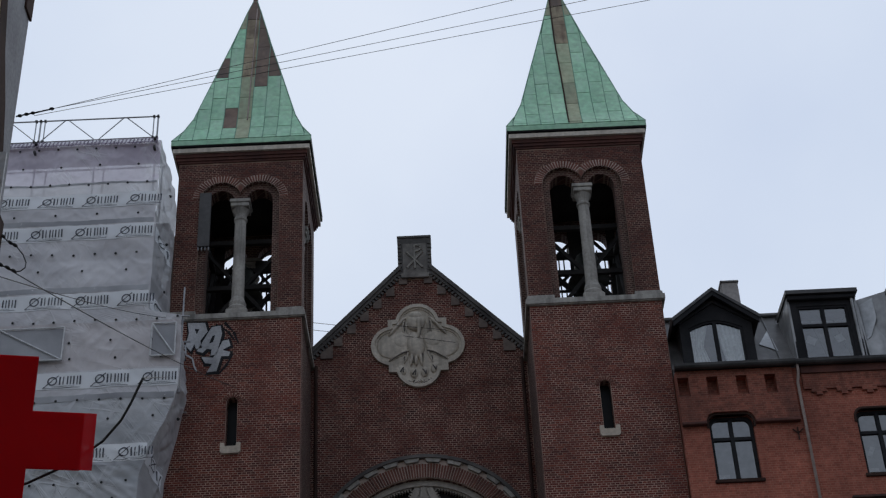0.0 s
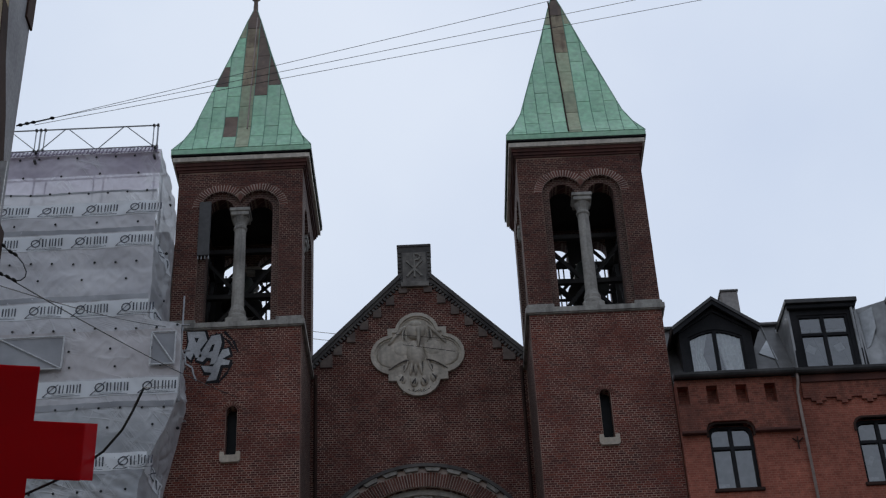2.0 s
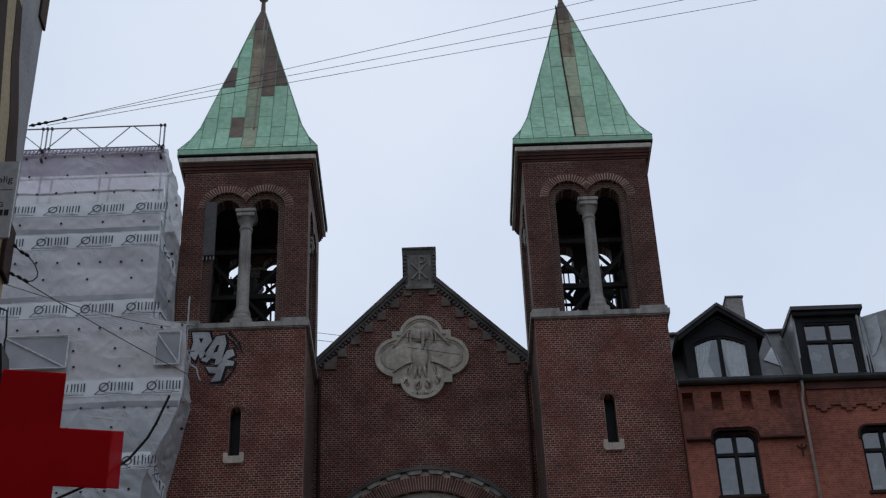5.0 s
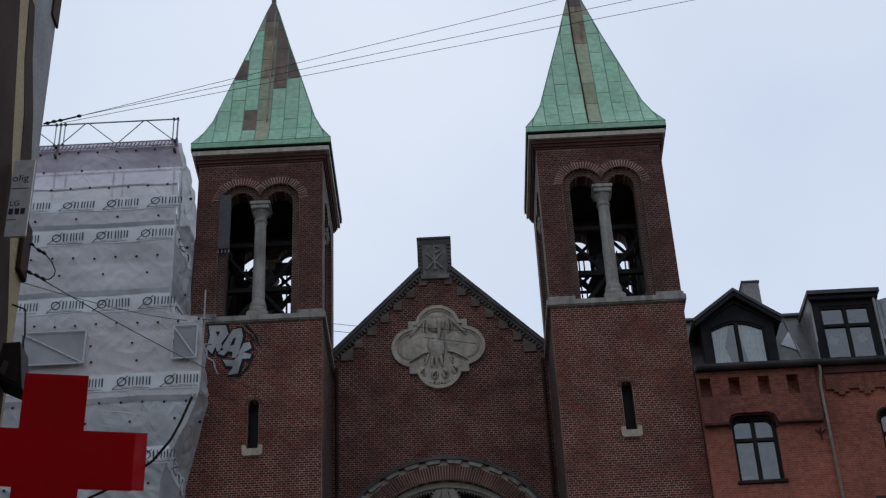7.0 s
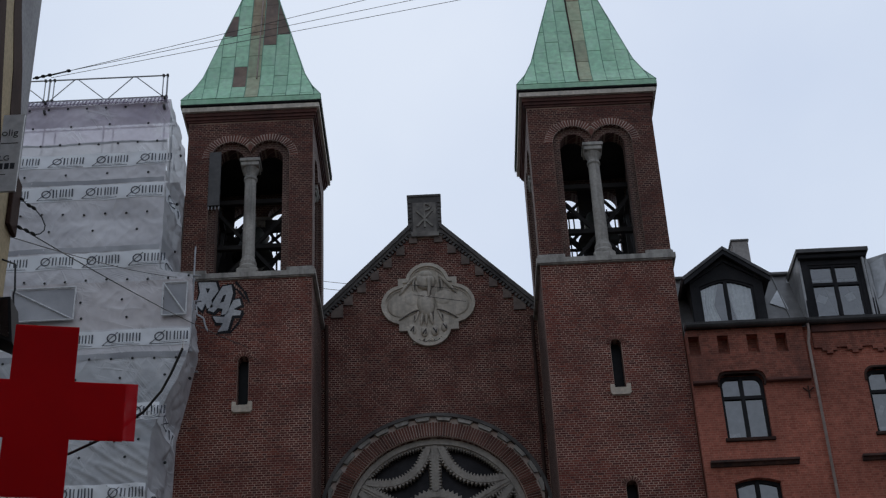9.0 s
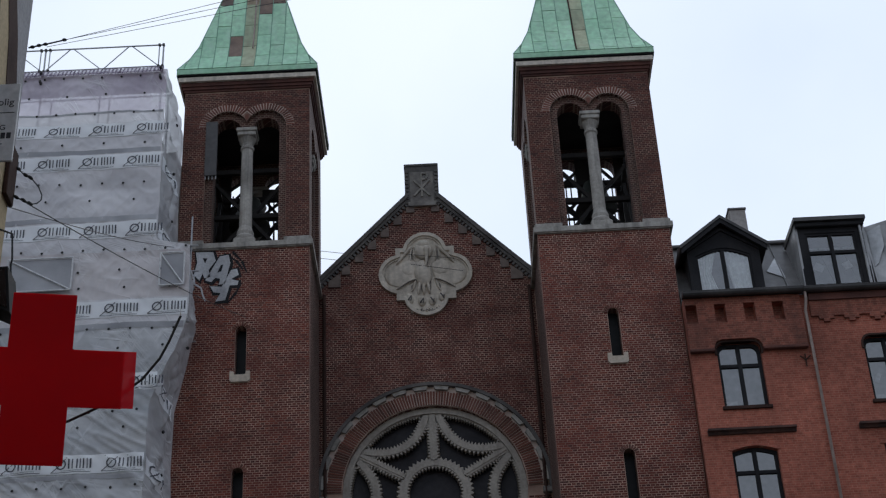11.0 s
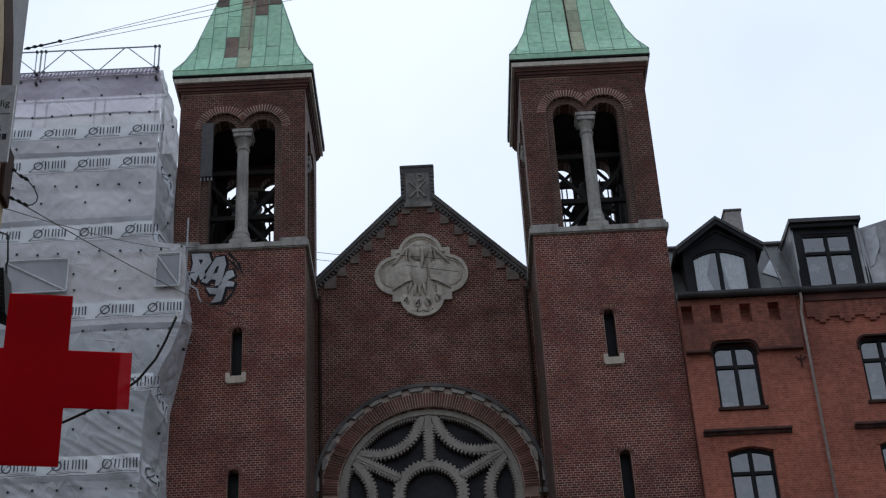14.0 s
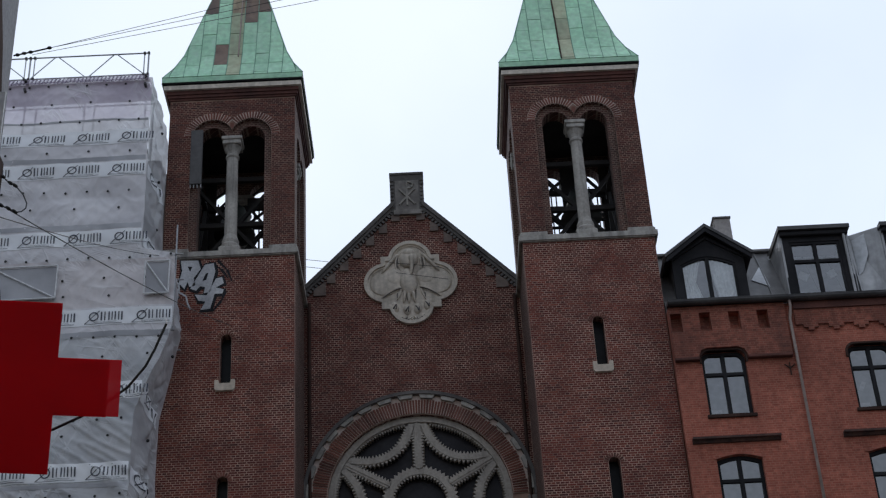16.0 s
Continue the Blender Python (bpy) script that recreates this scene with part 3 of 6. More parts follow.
    part("brick_cornice", bm, CORNICE_BRICK, church)
    bm = bmesh.new()
    for z0, z1, o in ((31.10, 31.25, 0.20), (31.25, 31.30, 0.14)):
        ring_frame(bm, cx, HALF + o, TOWER_CY, z0, z1, HALF - 0.5)
    part("stone_cornice", bm, PALE_STONE, church, "pale stone cornice band")
    bm = bmesh.new()
    ring_frame(bm, cx, EAVE, TOWER_CY, 31.345, 31.52, HALF - 0.5)
    part("copper_fascia", bm, VERDIGRIS, church, "green copper eaves fascia")
    # thin black strip between the cornice and the fascia
    bm = bmesh.new()
    ring_frame(bm, cx, EAVE - 0.02, TOWER_CY, 31.302, 31.343, HALF - 0.5)
    part("eaves_strip", bm, BLACK_PAINT, church)
    # added black strips that darken the copper on the side eaves
    for sx in (-1, 1):
        bm = bmesh.new()
        box(bm, cx + sx * (EAVE + 0.003) - 0.003, cx + sx * (EAVE + 0.003) + 0.003, TOWER_CY - EAVE + 0.02, TOWER_CY + EAVE, 31.30, 31.53)
        part("side_strip", bm, BLACK_PAINT, church)
    # arch bricks over the front and the inner side
    for s in (-1, 1):
        bm = bmesh.new()
        a0, a1 = (0, 135) if s == 1 else (45, 180)
        plate(bm, [arc(cx + s * 0.565, 29.46, 0.835, a0, a1, 14) + arc(cx + s * 0.565, 29.46, 0.60, a1, a0, 14)], TOWER_Y - 0.004, TOWER_Y + 0.05)
        part("arch_bed", bm, MORTAR, top)
        arch_bricks(top, cx + s * 0.565, TOWER_Y, 29.46, 0.605, 0 if s == 1 else 46, 134 if s == 1 else 180, 0.066)
    bm = bmesh.new()
    plate(bm, [[(cx, 29.70), (cx + 0.06, 29.80), (cx + 0.05, 29.92), (cx - 0.05, 29.92), (cx - 0.06, 29.80)]], TOWER_Y - 0.010, TOWER_Y + 0.03)
    part("spandrel_brick", bm, ARCH_BRICK, top)
    # spire core with four curved faces
    bm = bmesh.new()
    rings = [[bm.verts.new((cx + sx * (h - 0.02), TOWER_CY + sy * (h - 0.02), z)) for sx, sy in ((-1, -1), (1, -1), (1, 1), (-1, 1))] for h, z in SPIRE]
    for p, q in zip(rings, rings[1:]):
        for i in range(4):
            bm.faces.new((p[i], p[(i + 1) % 4], q[(i + 1) % 4], q[i]))
    bm.faces.new(rings[0])
    bm.faces.new(rings[-1])
    spire = part("spire", bm, SEAM_COPPER, church, "steep flared spire clad in green copper sheets")
    bm = bmesh.new()
    c = Matrix.Translation((cx, TOWER_CY, 0))
    lathe(bm, [(0.10, 38.85), (0.12, 39.0), (0.085, 39.1), (0.07, 39.55), (0.10, 39.62), (0.165, 39.70), (0.18, 39.80), (0.14, 39.92), (0.06, 39.98), (0.03, 41.4), (0.01, 41.6)], 10, c)
    part("spire_finial", bm, RUST_COPPER, spire, "thin dark finial rod with a small ball")
    # bell frame and bell
    bm = bmesh.new()
    for yy in (-0.75, 0.75):
        for sx in (-1, 1):
            beam(bm, (cx + sx * 1.1, TOWER_CY + yy, 25.45), (cx + sx * 1.1, TOWER_CY + yy, 28.6), 0.16, 0.16)
            beam(bm, (cx - sx * 1.1, TOWER_CY + yy, 25.55), (cx + sx * 1.1, TOWER_CY + yy, 28.3), 0.10, 0.10)
        for z in (25.7, 27.0, 28.6):
            beam(bm, (cx - 1.2, TOWER_CY + yy, z), (cx + 1.2, TOWER_CY + yy, z), 0.13, 0.15)
    for sx in (-1, 1):
        for z in (25.7, 28.6):
            beam(bm, (cx + sx * 1.1, TOWER_CY - 1.25, z), (cx + sx * 1.1, TOWER_CY + 1.25, z), 0.14, 0.14)
        beam(bm, (cx + sx * 1.1, TOWER_CY - 0.75, 25.7), (cx + sx * 1.1, TOWER_CY + 0.75, 28.6), 0.1, 0.1)
    for z in (26.2, 26.45, 26.9, 27.35):
        rod(bm, (cx - 1.2, TOWER_CY + 1.35, z), (cx + 1.2, TOWER_CY + 1.35, z), 0.022)
    for sx in (-1, 1):
        for z0, z1 in ((25.5, 26.5), (26.5, 25.9), (26.5, 27.5), (27.5, 26.9), (27.4, 28.4)):
            beam(bm, (cx + sx * 0.1, TOWER_CY + 1.2, z0), (cx + sx * 1.05, TOWER_CY + 1.2, z1), 0.06, 0.06)
    for x in (-0.82, -0.6, -0.45, 0.45, 0.6, 0.82):
        rod(bm, (cx + x, TOWER_CY + 1.36, 25.4), (cx + x, TOWER_CY + 1.36, 29.2), 0.022)
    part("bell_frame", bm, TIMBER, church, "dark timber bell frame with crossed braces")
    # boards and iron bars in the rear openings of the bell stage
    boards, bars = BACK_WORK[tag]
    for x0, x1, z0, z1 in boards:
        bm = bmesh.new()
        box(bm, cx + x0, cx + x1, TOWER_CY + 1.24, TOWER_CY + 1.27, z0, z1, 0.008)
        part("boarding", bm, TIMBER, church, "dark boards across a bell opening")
    for x0, z0, x1, z1, w in bars:
        bm = bmesh.new()
        beam(bm, (cx + x0, TOWER_CY + 1.15, z0), (cx + x1, TOWER_CY + 1.15, z1), w, w)
        part("iron_bar", bm, TIMBER, church)
    bm = bmesh.new()
    lathe(bm, [(0.62, 0.0), (0.60, 0.06), (0.48, 0.22), (0.39, 0.5), (0.35, 0.8), (0.30, 0.92), (0.12, 1.0), (0.10, 1.2)], 20, Matrix.Translation((cx + 0.1 * tag, TOWER_CY, 27.15)))
    part("bell", bm, BRONZE, church, "dark bronze church bell", True)
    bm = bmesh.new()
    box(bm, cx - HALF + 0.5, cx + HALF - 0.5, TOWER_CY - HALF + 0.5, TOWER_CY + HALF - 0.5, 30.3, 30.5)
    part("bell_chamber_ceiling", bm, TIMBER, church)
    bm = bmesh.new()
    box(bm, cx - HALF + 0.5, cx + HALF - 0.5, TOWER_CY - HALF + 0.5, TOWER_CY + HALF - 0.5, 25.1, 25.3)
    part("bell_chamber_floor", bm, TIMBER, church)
    return low, top, spire


made = [tower(cx, tag) for cx, tag in zip(TOWERS, (-1, 1))]

# gable front between the towers
GX0, GX1 = TOWERS[0] + HALF, TOWERS[1] - HALF
bm = bmesh.new()
ROSE_Z, ROSE_R = 18.98, 2.56
outline = [(GX0 - 0.3, GROUND), (GX1 + 0.3, GROUND), (GX1 + 0.3, 25.72), (MID + 0.5, 28.5), (MID - 0.5, 28.5), (GX0 - 0.3, 25.72)]
plate(bm, [outline, arc(MID, ROSE_Z, ROSE_R, 0, 351, 39)], GABLE_Y, GABLE_Y + 0.6)
gable = part("gable_wall", bm, GABLE_BRICK, church, "dark brick gable wall between the towers")
bm = bmesh.new()
box(bm, GX0 - 1.5, GX1 + 1.5, GABLE_Y + 0.75, GABLE_Y + 18, GROUND, 24.5)
plate(bm, [[(GX0 - 1.5, 24.5), (GX1 + 1.5, 24.5), (MID, 27.3)]], GABLE_Y + 0.75, GABLE_Y + 18)
part("nave", bm, SLATE, church)
for s in (-1, 1):
    # coping: slab with a dentil band under it
    x0, z0, x1, z1 = MID + s * 3.22, 25.71, MID + s * 0.43, 28.655
    L = math.hypot(x1 - x0, z1 - z0)
    tilt = Matrix.Translation((x0, GABLE_Y, z0)) @ Matrix.Rotation(-math.atan2(z1 - z0, x1 - x0), 4, "Y")
    up = 1 if s == -1 else -1
    bm = bmesh.new()
    box(bm, -0.3, L, -0.16, 0.7, up * -0.02, up * 0.10, 0.0, tilt)
    box(bm, -0.3, L, -0.10, 0.1, up * -0.10, up * -0.02, 0.0, tilt)
    part("gable_coping", bm, DARK_STONE, gable, "sooty stone coping on the gable slope")
    bm = bmesh.new()
    n = int(L / 0.13)
    for i in range(n):
        box(bm, i * 0.13, i * 0.13 + 0.075, -0.075, 0.1, up * -0.20, up * -0.10, 0.0, tilt)
    tagged(part("dentil_band", bm, DARK_STONE, gable), kind="stuff")
    for i in range(7):
        d = 0.12 + i * 0.58
        bm = bmesh.new()
        c = tilt @ Vector((d, 0, up * -0.16))
        w = 0.25 if i else 0.36
        plate(bm, [[(s * 0.0, 0.10), (-s * w, 0.10 + w * 1.05 - 0.10), (-s * w, -0.10), (s * 0.0, -0.10)]], GABLE_Y - 0.06, GABLE_Y + 0.1, Matrix.Translation((c.x - s * 0.12, 0, c.z)))
        part("kneeler_stone", bm, KNEELER, gable, "grey stone block let into the gable edge")
# finial block with a carved monogram
bm = bmesh.new()
box(bm, MID - 0.52, MID + 0.52, GABLE_Y - 0.10, GABLE_Y + 0.55, 28.4, 29.80, 0.015)
box(bm, MID - 0.53, MID + 0.53, GABLE_Y - 0.13, GABLE_Y + 0.57, 29.77, 29.87, 0.02)
finial = part("gable_block", bm, DARK_STONE, church, "square stone block with a carved monogram on the gable top")
bm = bmesh.new()
for i in range(8):
    for s in (-1, 1):
        box(bm, MID + s * 0.455 - 0.05, MID + s * 0.455 + 0.05, GABLE_Y - 0.13, GABLE_Y - 0.09, 28.56 + i * 0.14, 28.64 + i * 0.14)
tagged(part("side_notching", bm, DARK_STONE, finial), kind="stuff")
bm = bmesh.new()
box(bm, MID - 0.36, MID + 0.36, GABLE_Y - 0.115, GABLE_Y - 0.09, 28.45, 29.56)
box(bm, MID - 0.43, MID + 0.43, GABLE_Y - 0.13, GABLE_Y - 0.05, 28.30, 28.46, 0.01)
part("carved_panel", bm, GREY_STONE, finial, "paler grey carved panel")
bm = bmesh.new()
y = GABLE_Y - 0.13
for a, b in (((-0.24, 28.66), (0.24, 29.24)), ((0.24, 28.66), (-0.24, 29.24)), ((0, 28.62), (0, 29.50)), ((0.0, 29.50), (0.15, 29.47)), ((0.15, 29.47), (0.19, 29.38)), ((0.19, 29.38), (0.14, 29.28)), ((0.14, 29.28), (0.0, 29.26))):
    beam(bm, (MID + a[0], y, a[1]), (MID + b[0], y, b[1]), 0.05, 0.06)
part("monogram", bm, STONE, finial, "carved monogram of crossed strokes")

# quatrefoil medallion
MZ = 25.90
def quatrefoil(k, step=10):
    """Four round lobes and four square corners, scaled by k."""
    lp = []
    for q in range(4):
        m = Matrix.Rotation(radians(90 * q), 2)
        pts = arc(0.74, 0, 0.66 * k, -78, 78, step) + [(0.88 * k, 0.68 * k + 0.02), (0.88 * k, 0.88 * k), (0.68 * k + 0.02, 0.88 * k)]
        lp += [tuple(m @ Vector(p)) for p in pts]
    return lp
bm = bmesh.new()
at_m = Matrix.Translation((MID, GABLE_Y, MZ)) @ Matrix.Diagonal((1, 1, 1.03, 1))
plate(bm, [quatrefoil(1.0), quatrefoil(0.84)], -0.11, 0.05, at_m)
plate(bm, [quatrefoil(0.86), quatrefoil(0.76)], -0.05, 0.05, at_m)
frame_ob = part("medallion_frame", bm, PALE_STONE, church, "pale stone quatrefoil frame set in the gable")
bm = bmesh.new()
plate(bm, [quatrefoil(0.9)], -0.015, 0.05, at_m)
part("medallion_field", bm, PALE_STONE, frame_ob)
def blob(bm, c, r, rot=0.0, n=10):
    m = at_m @ Matrix.Translation((c[0], -0.03, c[1])) @ Matrix.Rotation(radians(rot), 4, "Y") @ Matrix.Diagonal((r[0], r[1] * 1.7, r[2], 1))
    bmesh.ops.create_uvsphere(bm, u_segments=n + 2, v_segments=n, radius=1.0, matrix=m)


def plume(bm, pts, r0, r1, y=-0.05):
    """A feather or fold that tapers along a curved line of (x, z)."""
    (ax, az), (bx, bz), (cx, cz) = pts
    rings = []
    for i in range(9):
        t = i / 8
        p = Vector(((1 - t) ** 2 * ax + 2 * t * (1 - t) * bx + t * t * cx, y, (1 - t) ** 2 * az + 2 * t * (1 - t) * bz + t * t * cz))
        d = Vector((2 * (1 - t) * (bx - ax) + 2 * t * (cx - bx), 0, 2 * (1 - t) * (bz - az) + 2 * t * (cz - bz))).normalized()
        side, r = Vector((-d.z, 0, d.x)), (r0 + (r1 - r0) * t) * (0.35 if i in (0, 8) else 1.0)
        rings.append([bm.verts.new(at_m @ (p + side * r * math.cos(2 * math.pi * k / 6) + Vector((0, 1, 0)) * r * 1.3 * math.sin(2 * math.pi * k / 6))) for k in range(6)])
    for a, b in zip(rings, rings[1:]):
        for k in range(6):
            bm.faces.new((a[k], a[(k + 1) % 6], b[(k + 1) % 6], b[k]))
    bm.faces.new(rings[0][::-1])
    bm.faces.new(rings[-1])


bm = bmesh.new()
blob(bm, (-0.05, 0.80), (0.30, 0.09, 0.30))
blob(bm, (-0.04, 0.98), (0.22, 0.10, 0.17))
blob(bm, (-0.07, 0.02), (0.27, 0.11, 0.46), -4)
plume(bm, ((0.03, 0.88), (0.09, 0.55), (0.0, 0.14)), 0.095, 0.03, -0.17)
for s in (-1, 1):
    # wing: a straight raised leading edge, folds beside the neck, a smooth field behind
    plume(bm, ((s * 0.34, 0.96), (s * 0.58, 0.74), (s * 0.86, 0.34)), 0.055, 0.045, -0.06)
    plume(bm, ((s * 0.38, 0.90), (s * 0.46, 0.66), (s * 0.42, 0.42)), 0.045, 0.02, -0.045)
    plume(bm, ((s * 0.30, 0.84), (s * 0.36, 0.62), (s * 0.30, 0.40)), 0.04, 0.02, -0.05)
    blob(bm, (s * 0.72, 0.02), (0.52, 0.016, 0.40), s * 14, 12)
    blob(bm, (s * 0.46, 0.22), (0.30, 0.030, 0.26), s * 40)
    # leg with a spread claw
    plume(bm, ((s * 0.24, -0.16), (s * 0.48, -0.14), (s * 0.90, -0.50)), 0.038, 0.022, -0.05)
    plume(bm, ((s * 0.30, -0.20), (s * 0.32, -0.40), (s * 0.44, -0.58)), 0.035, 0.02, -0.04)
for x, r in ((-0.20, -8), (-0.07, 0), (0.07, 8)):
    blob(bm, (x, -0.42), (0.055, 0.06, 0.27), -r, 8)
for x, z in ((-0.50, -0.80), (-0.14, -0.90), (0.17, -0.88), (0.47, -0.76)):
    blob(bm, (x, z), (0.12, 0.05, 0.17), 30 * x, 8)
for i in range(9):
    a = -0.40 + 0.1 * i
    blob(bm, (a, -1.16 - 0.08 * math.cos(a * 3) + 0.04 * (i % 3 - 1)), (0.11, 0.04, 0.028), (34, -22, 58)[i % 3] * (1 if a > 0 else -1), 6)
part("bird_relief", bm, PALE_STONE, frame_ob, "weathered stone relief of a bird over its nest", True)
# dark ridges that paint the shade of the carved hollows, plus twigs
bm = bmesh.new()
for s in (-1, 1):
    plume(bm, ((s * 0.26, -0.20), (s * 0.50, -0.20), (s * 0.90, -0.55)), 0.016, 0.010, -0.075)
    plume(bm, ((s * 0.36, 0.84), (s * 0.42, 0.66), (s * 0.37, 0.46)), 0.014, 0.008, -0.08)
    plume(bm, ((s * 0.14, -0.24), (s * 0.15, -0.40), (s * 0.12, -0.62)), 0.016, 0.008, -0.07)
    plume(bm, ((s * 0.40, -0.34), (s * 0.44, -0.44), (s * 0.40, -0.58)), 0.016, 0.008, -0.05)
plume(bm, ((0.10, 0.82), (0.15, 0.55), (0.03, 0.12)), 0.014, 0.010, -0.16)
for x, z, d in ((-0.50, -0.82, 1), (-0.14, -0.92, 1), (0.17, -0.90, -1), (0.47, -0.78, -1)):
    plume(bm, ((x - 0.05 * d, z - 0.08), (x, z + 0.02), (x + 0.06 * d, z + 0.09)), 0.028, 0.018, -0.105)
    plume(bm, ((x + 0.03, z - 0.09), (x + 0.05, z - 0.02), (x + 0.05, z + 0.05)), 0.020, 0.012, -0.105)
for i in range(8):
    a = -0.36 + 0.1 * i
    z = -1.17 - 0.07 * math.cos(a * 3)
    d = (0.09, 0.03) if i % 3 == 0 else (0.07, -0.05) if i % 3 == 1 else (0.02, 0.07)
    plume(bm, ((a - d[0], z - d[1]), (a, z + 0.02), (a + d[0], z + d[1])), 0.016, 0.010, -0.075)
tagged(part("shade_and_twigs", bm, DARK_STONE, frame_ob, "", True), "painted shade of the hollows, and twigs of the carving", kind="stuff")
bm = bmesh.new()
for (x0, z0), (x1, z1) in (((-0.62, 0.62), (0.86, 0.42)), ((-0.42, 0.26), (1.12, -0.02))):
    rod(bm, at_m @ Vector((x0, -0.20, z0)), at_m @ Vector((x1, -0.16, z1)), 0.008)
part("guard_wire", bm, GUTTER, frame_ob)

# rose window
bm = bmesh.new()
box(bm, MID - 2.7, MID + 2.7, GABLE_Y + 0.42, GABLE_Y + 0.46, ROSE_Z - 2.7, ROSE_Z + 2.7)
part("rose_glazing", bm, LEADED, gable, "dark leaded rose window glass")
rose_m = Matrix.Translation((MID, GABLE_Y + 0.16, ROSE_Z))


def toothed(bm, path, w, side_teeth=(1, 1), tooth=0.095, depth=0.095):
    """A flat stone rib along path (x, z) with a row of points on its edges."""
    pts = [Vector(p) for p in path]
    dense = []
    for a, b in zip(pts, pts[1:]):
        n = max(1, round((b - a).length / tooth))
        dense += [a.lerp(b, i / n) for i in range(n)]
    dense.append(pts[-1])
    closed = (dense[0] - dense[-1]).length < 1e-4
    left_side, right_side = [], []
    for i, p in enumerate(dense):
        q0 = dense[i - 1] if i else (dense[-2] if closed else p)
        q1 = dense[i + 1] if i + 1 < len(dense) else (dense[1] if closed else p)
        t = (q1 - q0).normalized()
        nrm = Vector((-t.y, t.x))
        left_side.append(p + nrm * w / 2)
        right_side.append(p - nrm * w / 2)
    if closed:
        plate(bm, [[tuple(p) for p in right_side[:-1]], [tuple(p) for p in left_side[:-1]]], 0, 0.22, rose_m)
    else:
        plate(bm, [[tuple(p) for p in right_side] + [tuple(p) for p in left_side[::-1]]], 0, 0.22, rose_m)
    for line, other, on in ((left_side, right_side, side_teeth[0]), (right_side, left_side, side_teeth[1])):
        if on:
            for i in range(len(line) - 1):
                a, b = line[i], line[i + 1]
                out = ((a + b) - (other[i] + other[i + 1])).normalized()
                plate(bm, [[tuple(a), tuple(b), tuple((a + b) / 2 + out * depth)]], 0.02, 0.19, rose_m)


bm = bmesh.new()
plate(bm, [arc(0, 0, ROSE_R + 0.02, 0, 354, 59), arc(0, 0, ROSE_R - 0.17, 0, 354, 59)], -0.04, 0.26, rose_m)
rim = part("rose_rim", bm, TRACERY, gable, "grey stone rim of the rose window")
bm = bmesh.new()
toothed(bm, arc(0, 0, ROSE_R - 0.15, 0, 360, 60), 0.06, (1, 0))
part("toothed_rim", bm, TRACERY, rim)
bm = bmesh.new()
toothed(bm, arc(0, 0, 0.89, 0, 360, 48), 0.19, (1, 1))
part("centre_ring", bm, TRACERY, rim, "toothed stone ring in the middle")
for k in range(6):
    a = radians(30 + 60 * k)
    d = Vector((math.cos(a), math.sin(a)))
    bm = bmesh.new()
    toothed(bm, [tuple(d * 0.95), tuple(d * (ROSE_R - 0.1))], 0.17)
    plate(bm, [[tuple(d * 0.95 + Vector((-d.y, d.x)) * 0.02), tuple(d * 2.5 + Vector((-d.y, d.x)) * 0.02), tuple(d * 2.5 - Vector((-d.y, d.x)) * 0.02), tuple(d * 0.95 - Vector((-d.y, d.x)) * 0.02)]], -0.02, 0.05, rose_m)
    part("spoke", bm, TRACERY, rim)
    b0 = 30 + 60 * k
    e0, e1 = Vector((math.cos(radians(b0 + 4)), math.sin(radians(b0 + 4)))) * 2.36, Vector((math.cos(radians(b0 + 56)), math.sin(radians(b0 + 56)))) * 2.36
    md = Vector((math.cos(radians(b0 + 30)), math.sin(radians(b0 + 30)))) * 1.62
    bm = bmesh.new()
    toothed(bm, [tuple((1 - t) ** 2 * e0 + 2 * t * (1 - t) * (2 * md - (e0 + e1) / 2) + t * t * e1) for t in [i / 10 for i in range(11)]], 0.17)
    part("bowed_rib", bm, TRACERY, rim)
bm = bmesh.new()
plate(bm, [arc(MID, ROSE_Z, 3.145, 0, 180, 40) + arc(MID, ROSE_Z, ROSE_R + 0.015, 180, 0, 40)], GABLE_Y - 0.03, GABLE_Y + 0.02)
part("arch_bed", bm, MORTAR, gable)
arch_bricks(gable, MID, GABLE_Y - 0.035, ROSE_Z, ROSE_R + 0.02, 0, 180, 0.072, 1.82, 1.0)
# hood mould with billets
bm = bmesh.new()
plate(bm, [arc(MID, ROSE_Z, 3.25, -2, 182, 48) + arc(MID, ROSE_Z, 3.15, 182, -2, 48)], GABLE_Y - 0.16, GABLE_Y + 0.05)
hood = part("hood_mould", bm, DARK_STONE, gable, "sooty stone hood mould round the rose window")
for i in range(16):
    a = 5.6 + i * 11.25
    bm = bmesh.new()
    plate(bm, [arc(MID, ROSE_Z, 3.155, a - 4.1, a + 4.1, 4) + arc(MID, ROSE_Z, 3.03, a + 3.2, a - 3.2, 4)], GABLE_Y - 0.12, GABLE_Y + 0.05)
    part("billet", bm, STONE, hood)
for s in (-1, 1):
    bm = bmesh.new()
    box(bm, MID + s * 3.12 - 0.16, MID + s * 3.12 + 0.16, GABLE_Y - 0.14, GABLE_Y + 0.05, ROSE_Z - 0.28, ROSE_Z - 0.1, 0.02)
    part("label_stop", bm, GREY_STONE, hood)

# corner downpipes of the gable at the inner tower sides
for s, x in ((-1, GX0 + 0.16), (1, GX1 - 0.16)):
    bm = bmesh.new()
    rod(bm, (x, GABLE_Y - 0.1, GROUND), (x, GABLE_Y - 0.1, 25.3), 0.05, 8)
    part("corner_pipe", bm, BROWN_PAINT, church)


# ---- red brick house beside the church ----
HY, HX0, HX1 = 38.0, 6.60, 24.0
house = thing("brick_house", "red brick apartment house with black windows and zinc dormers", "house")


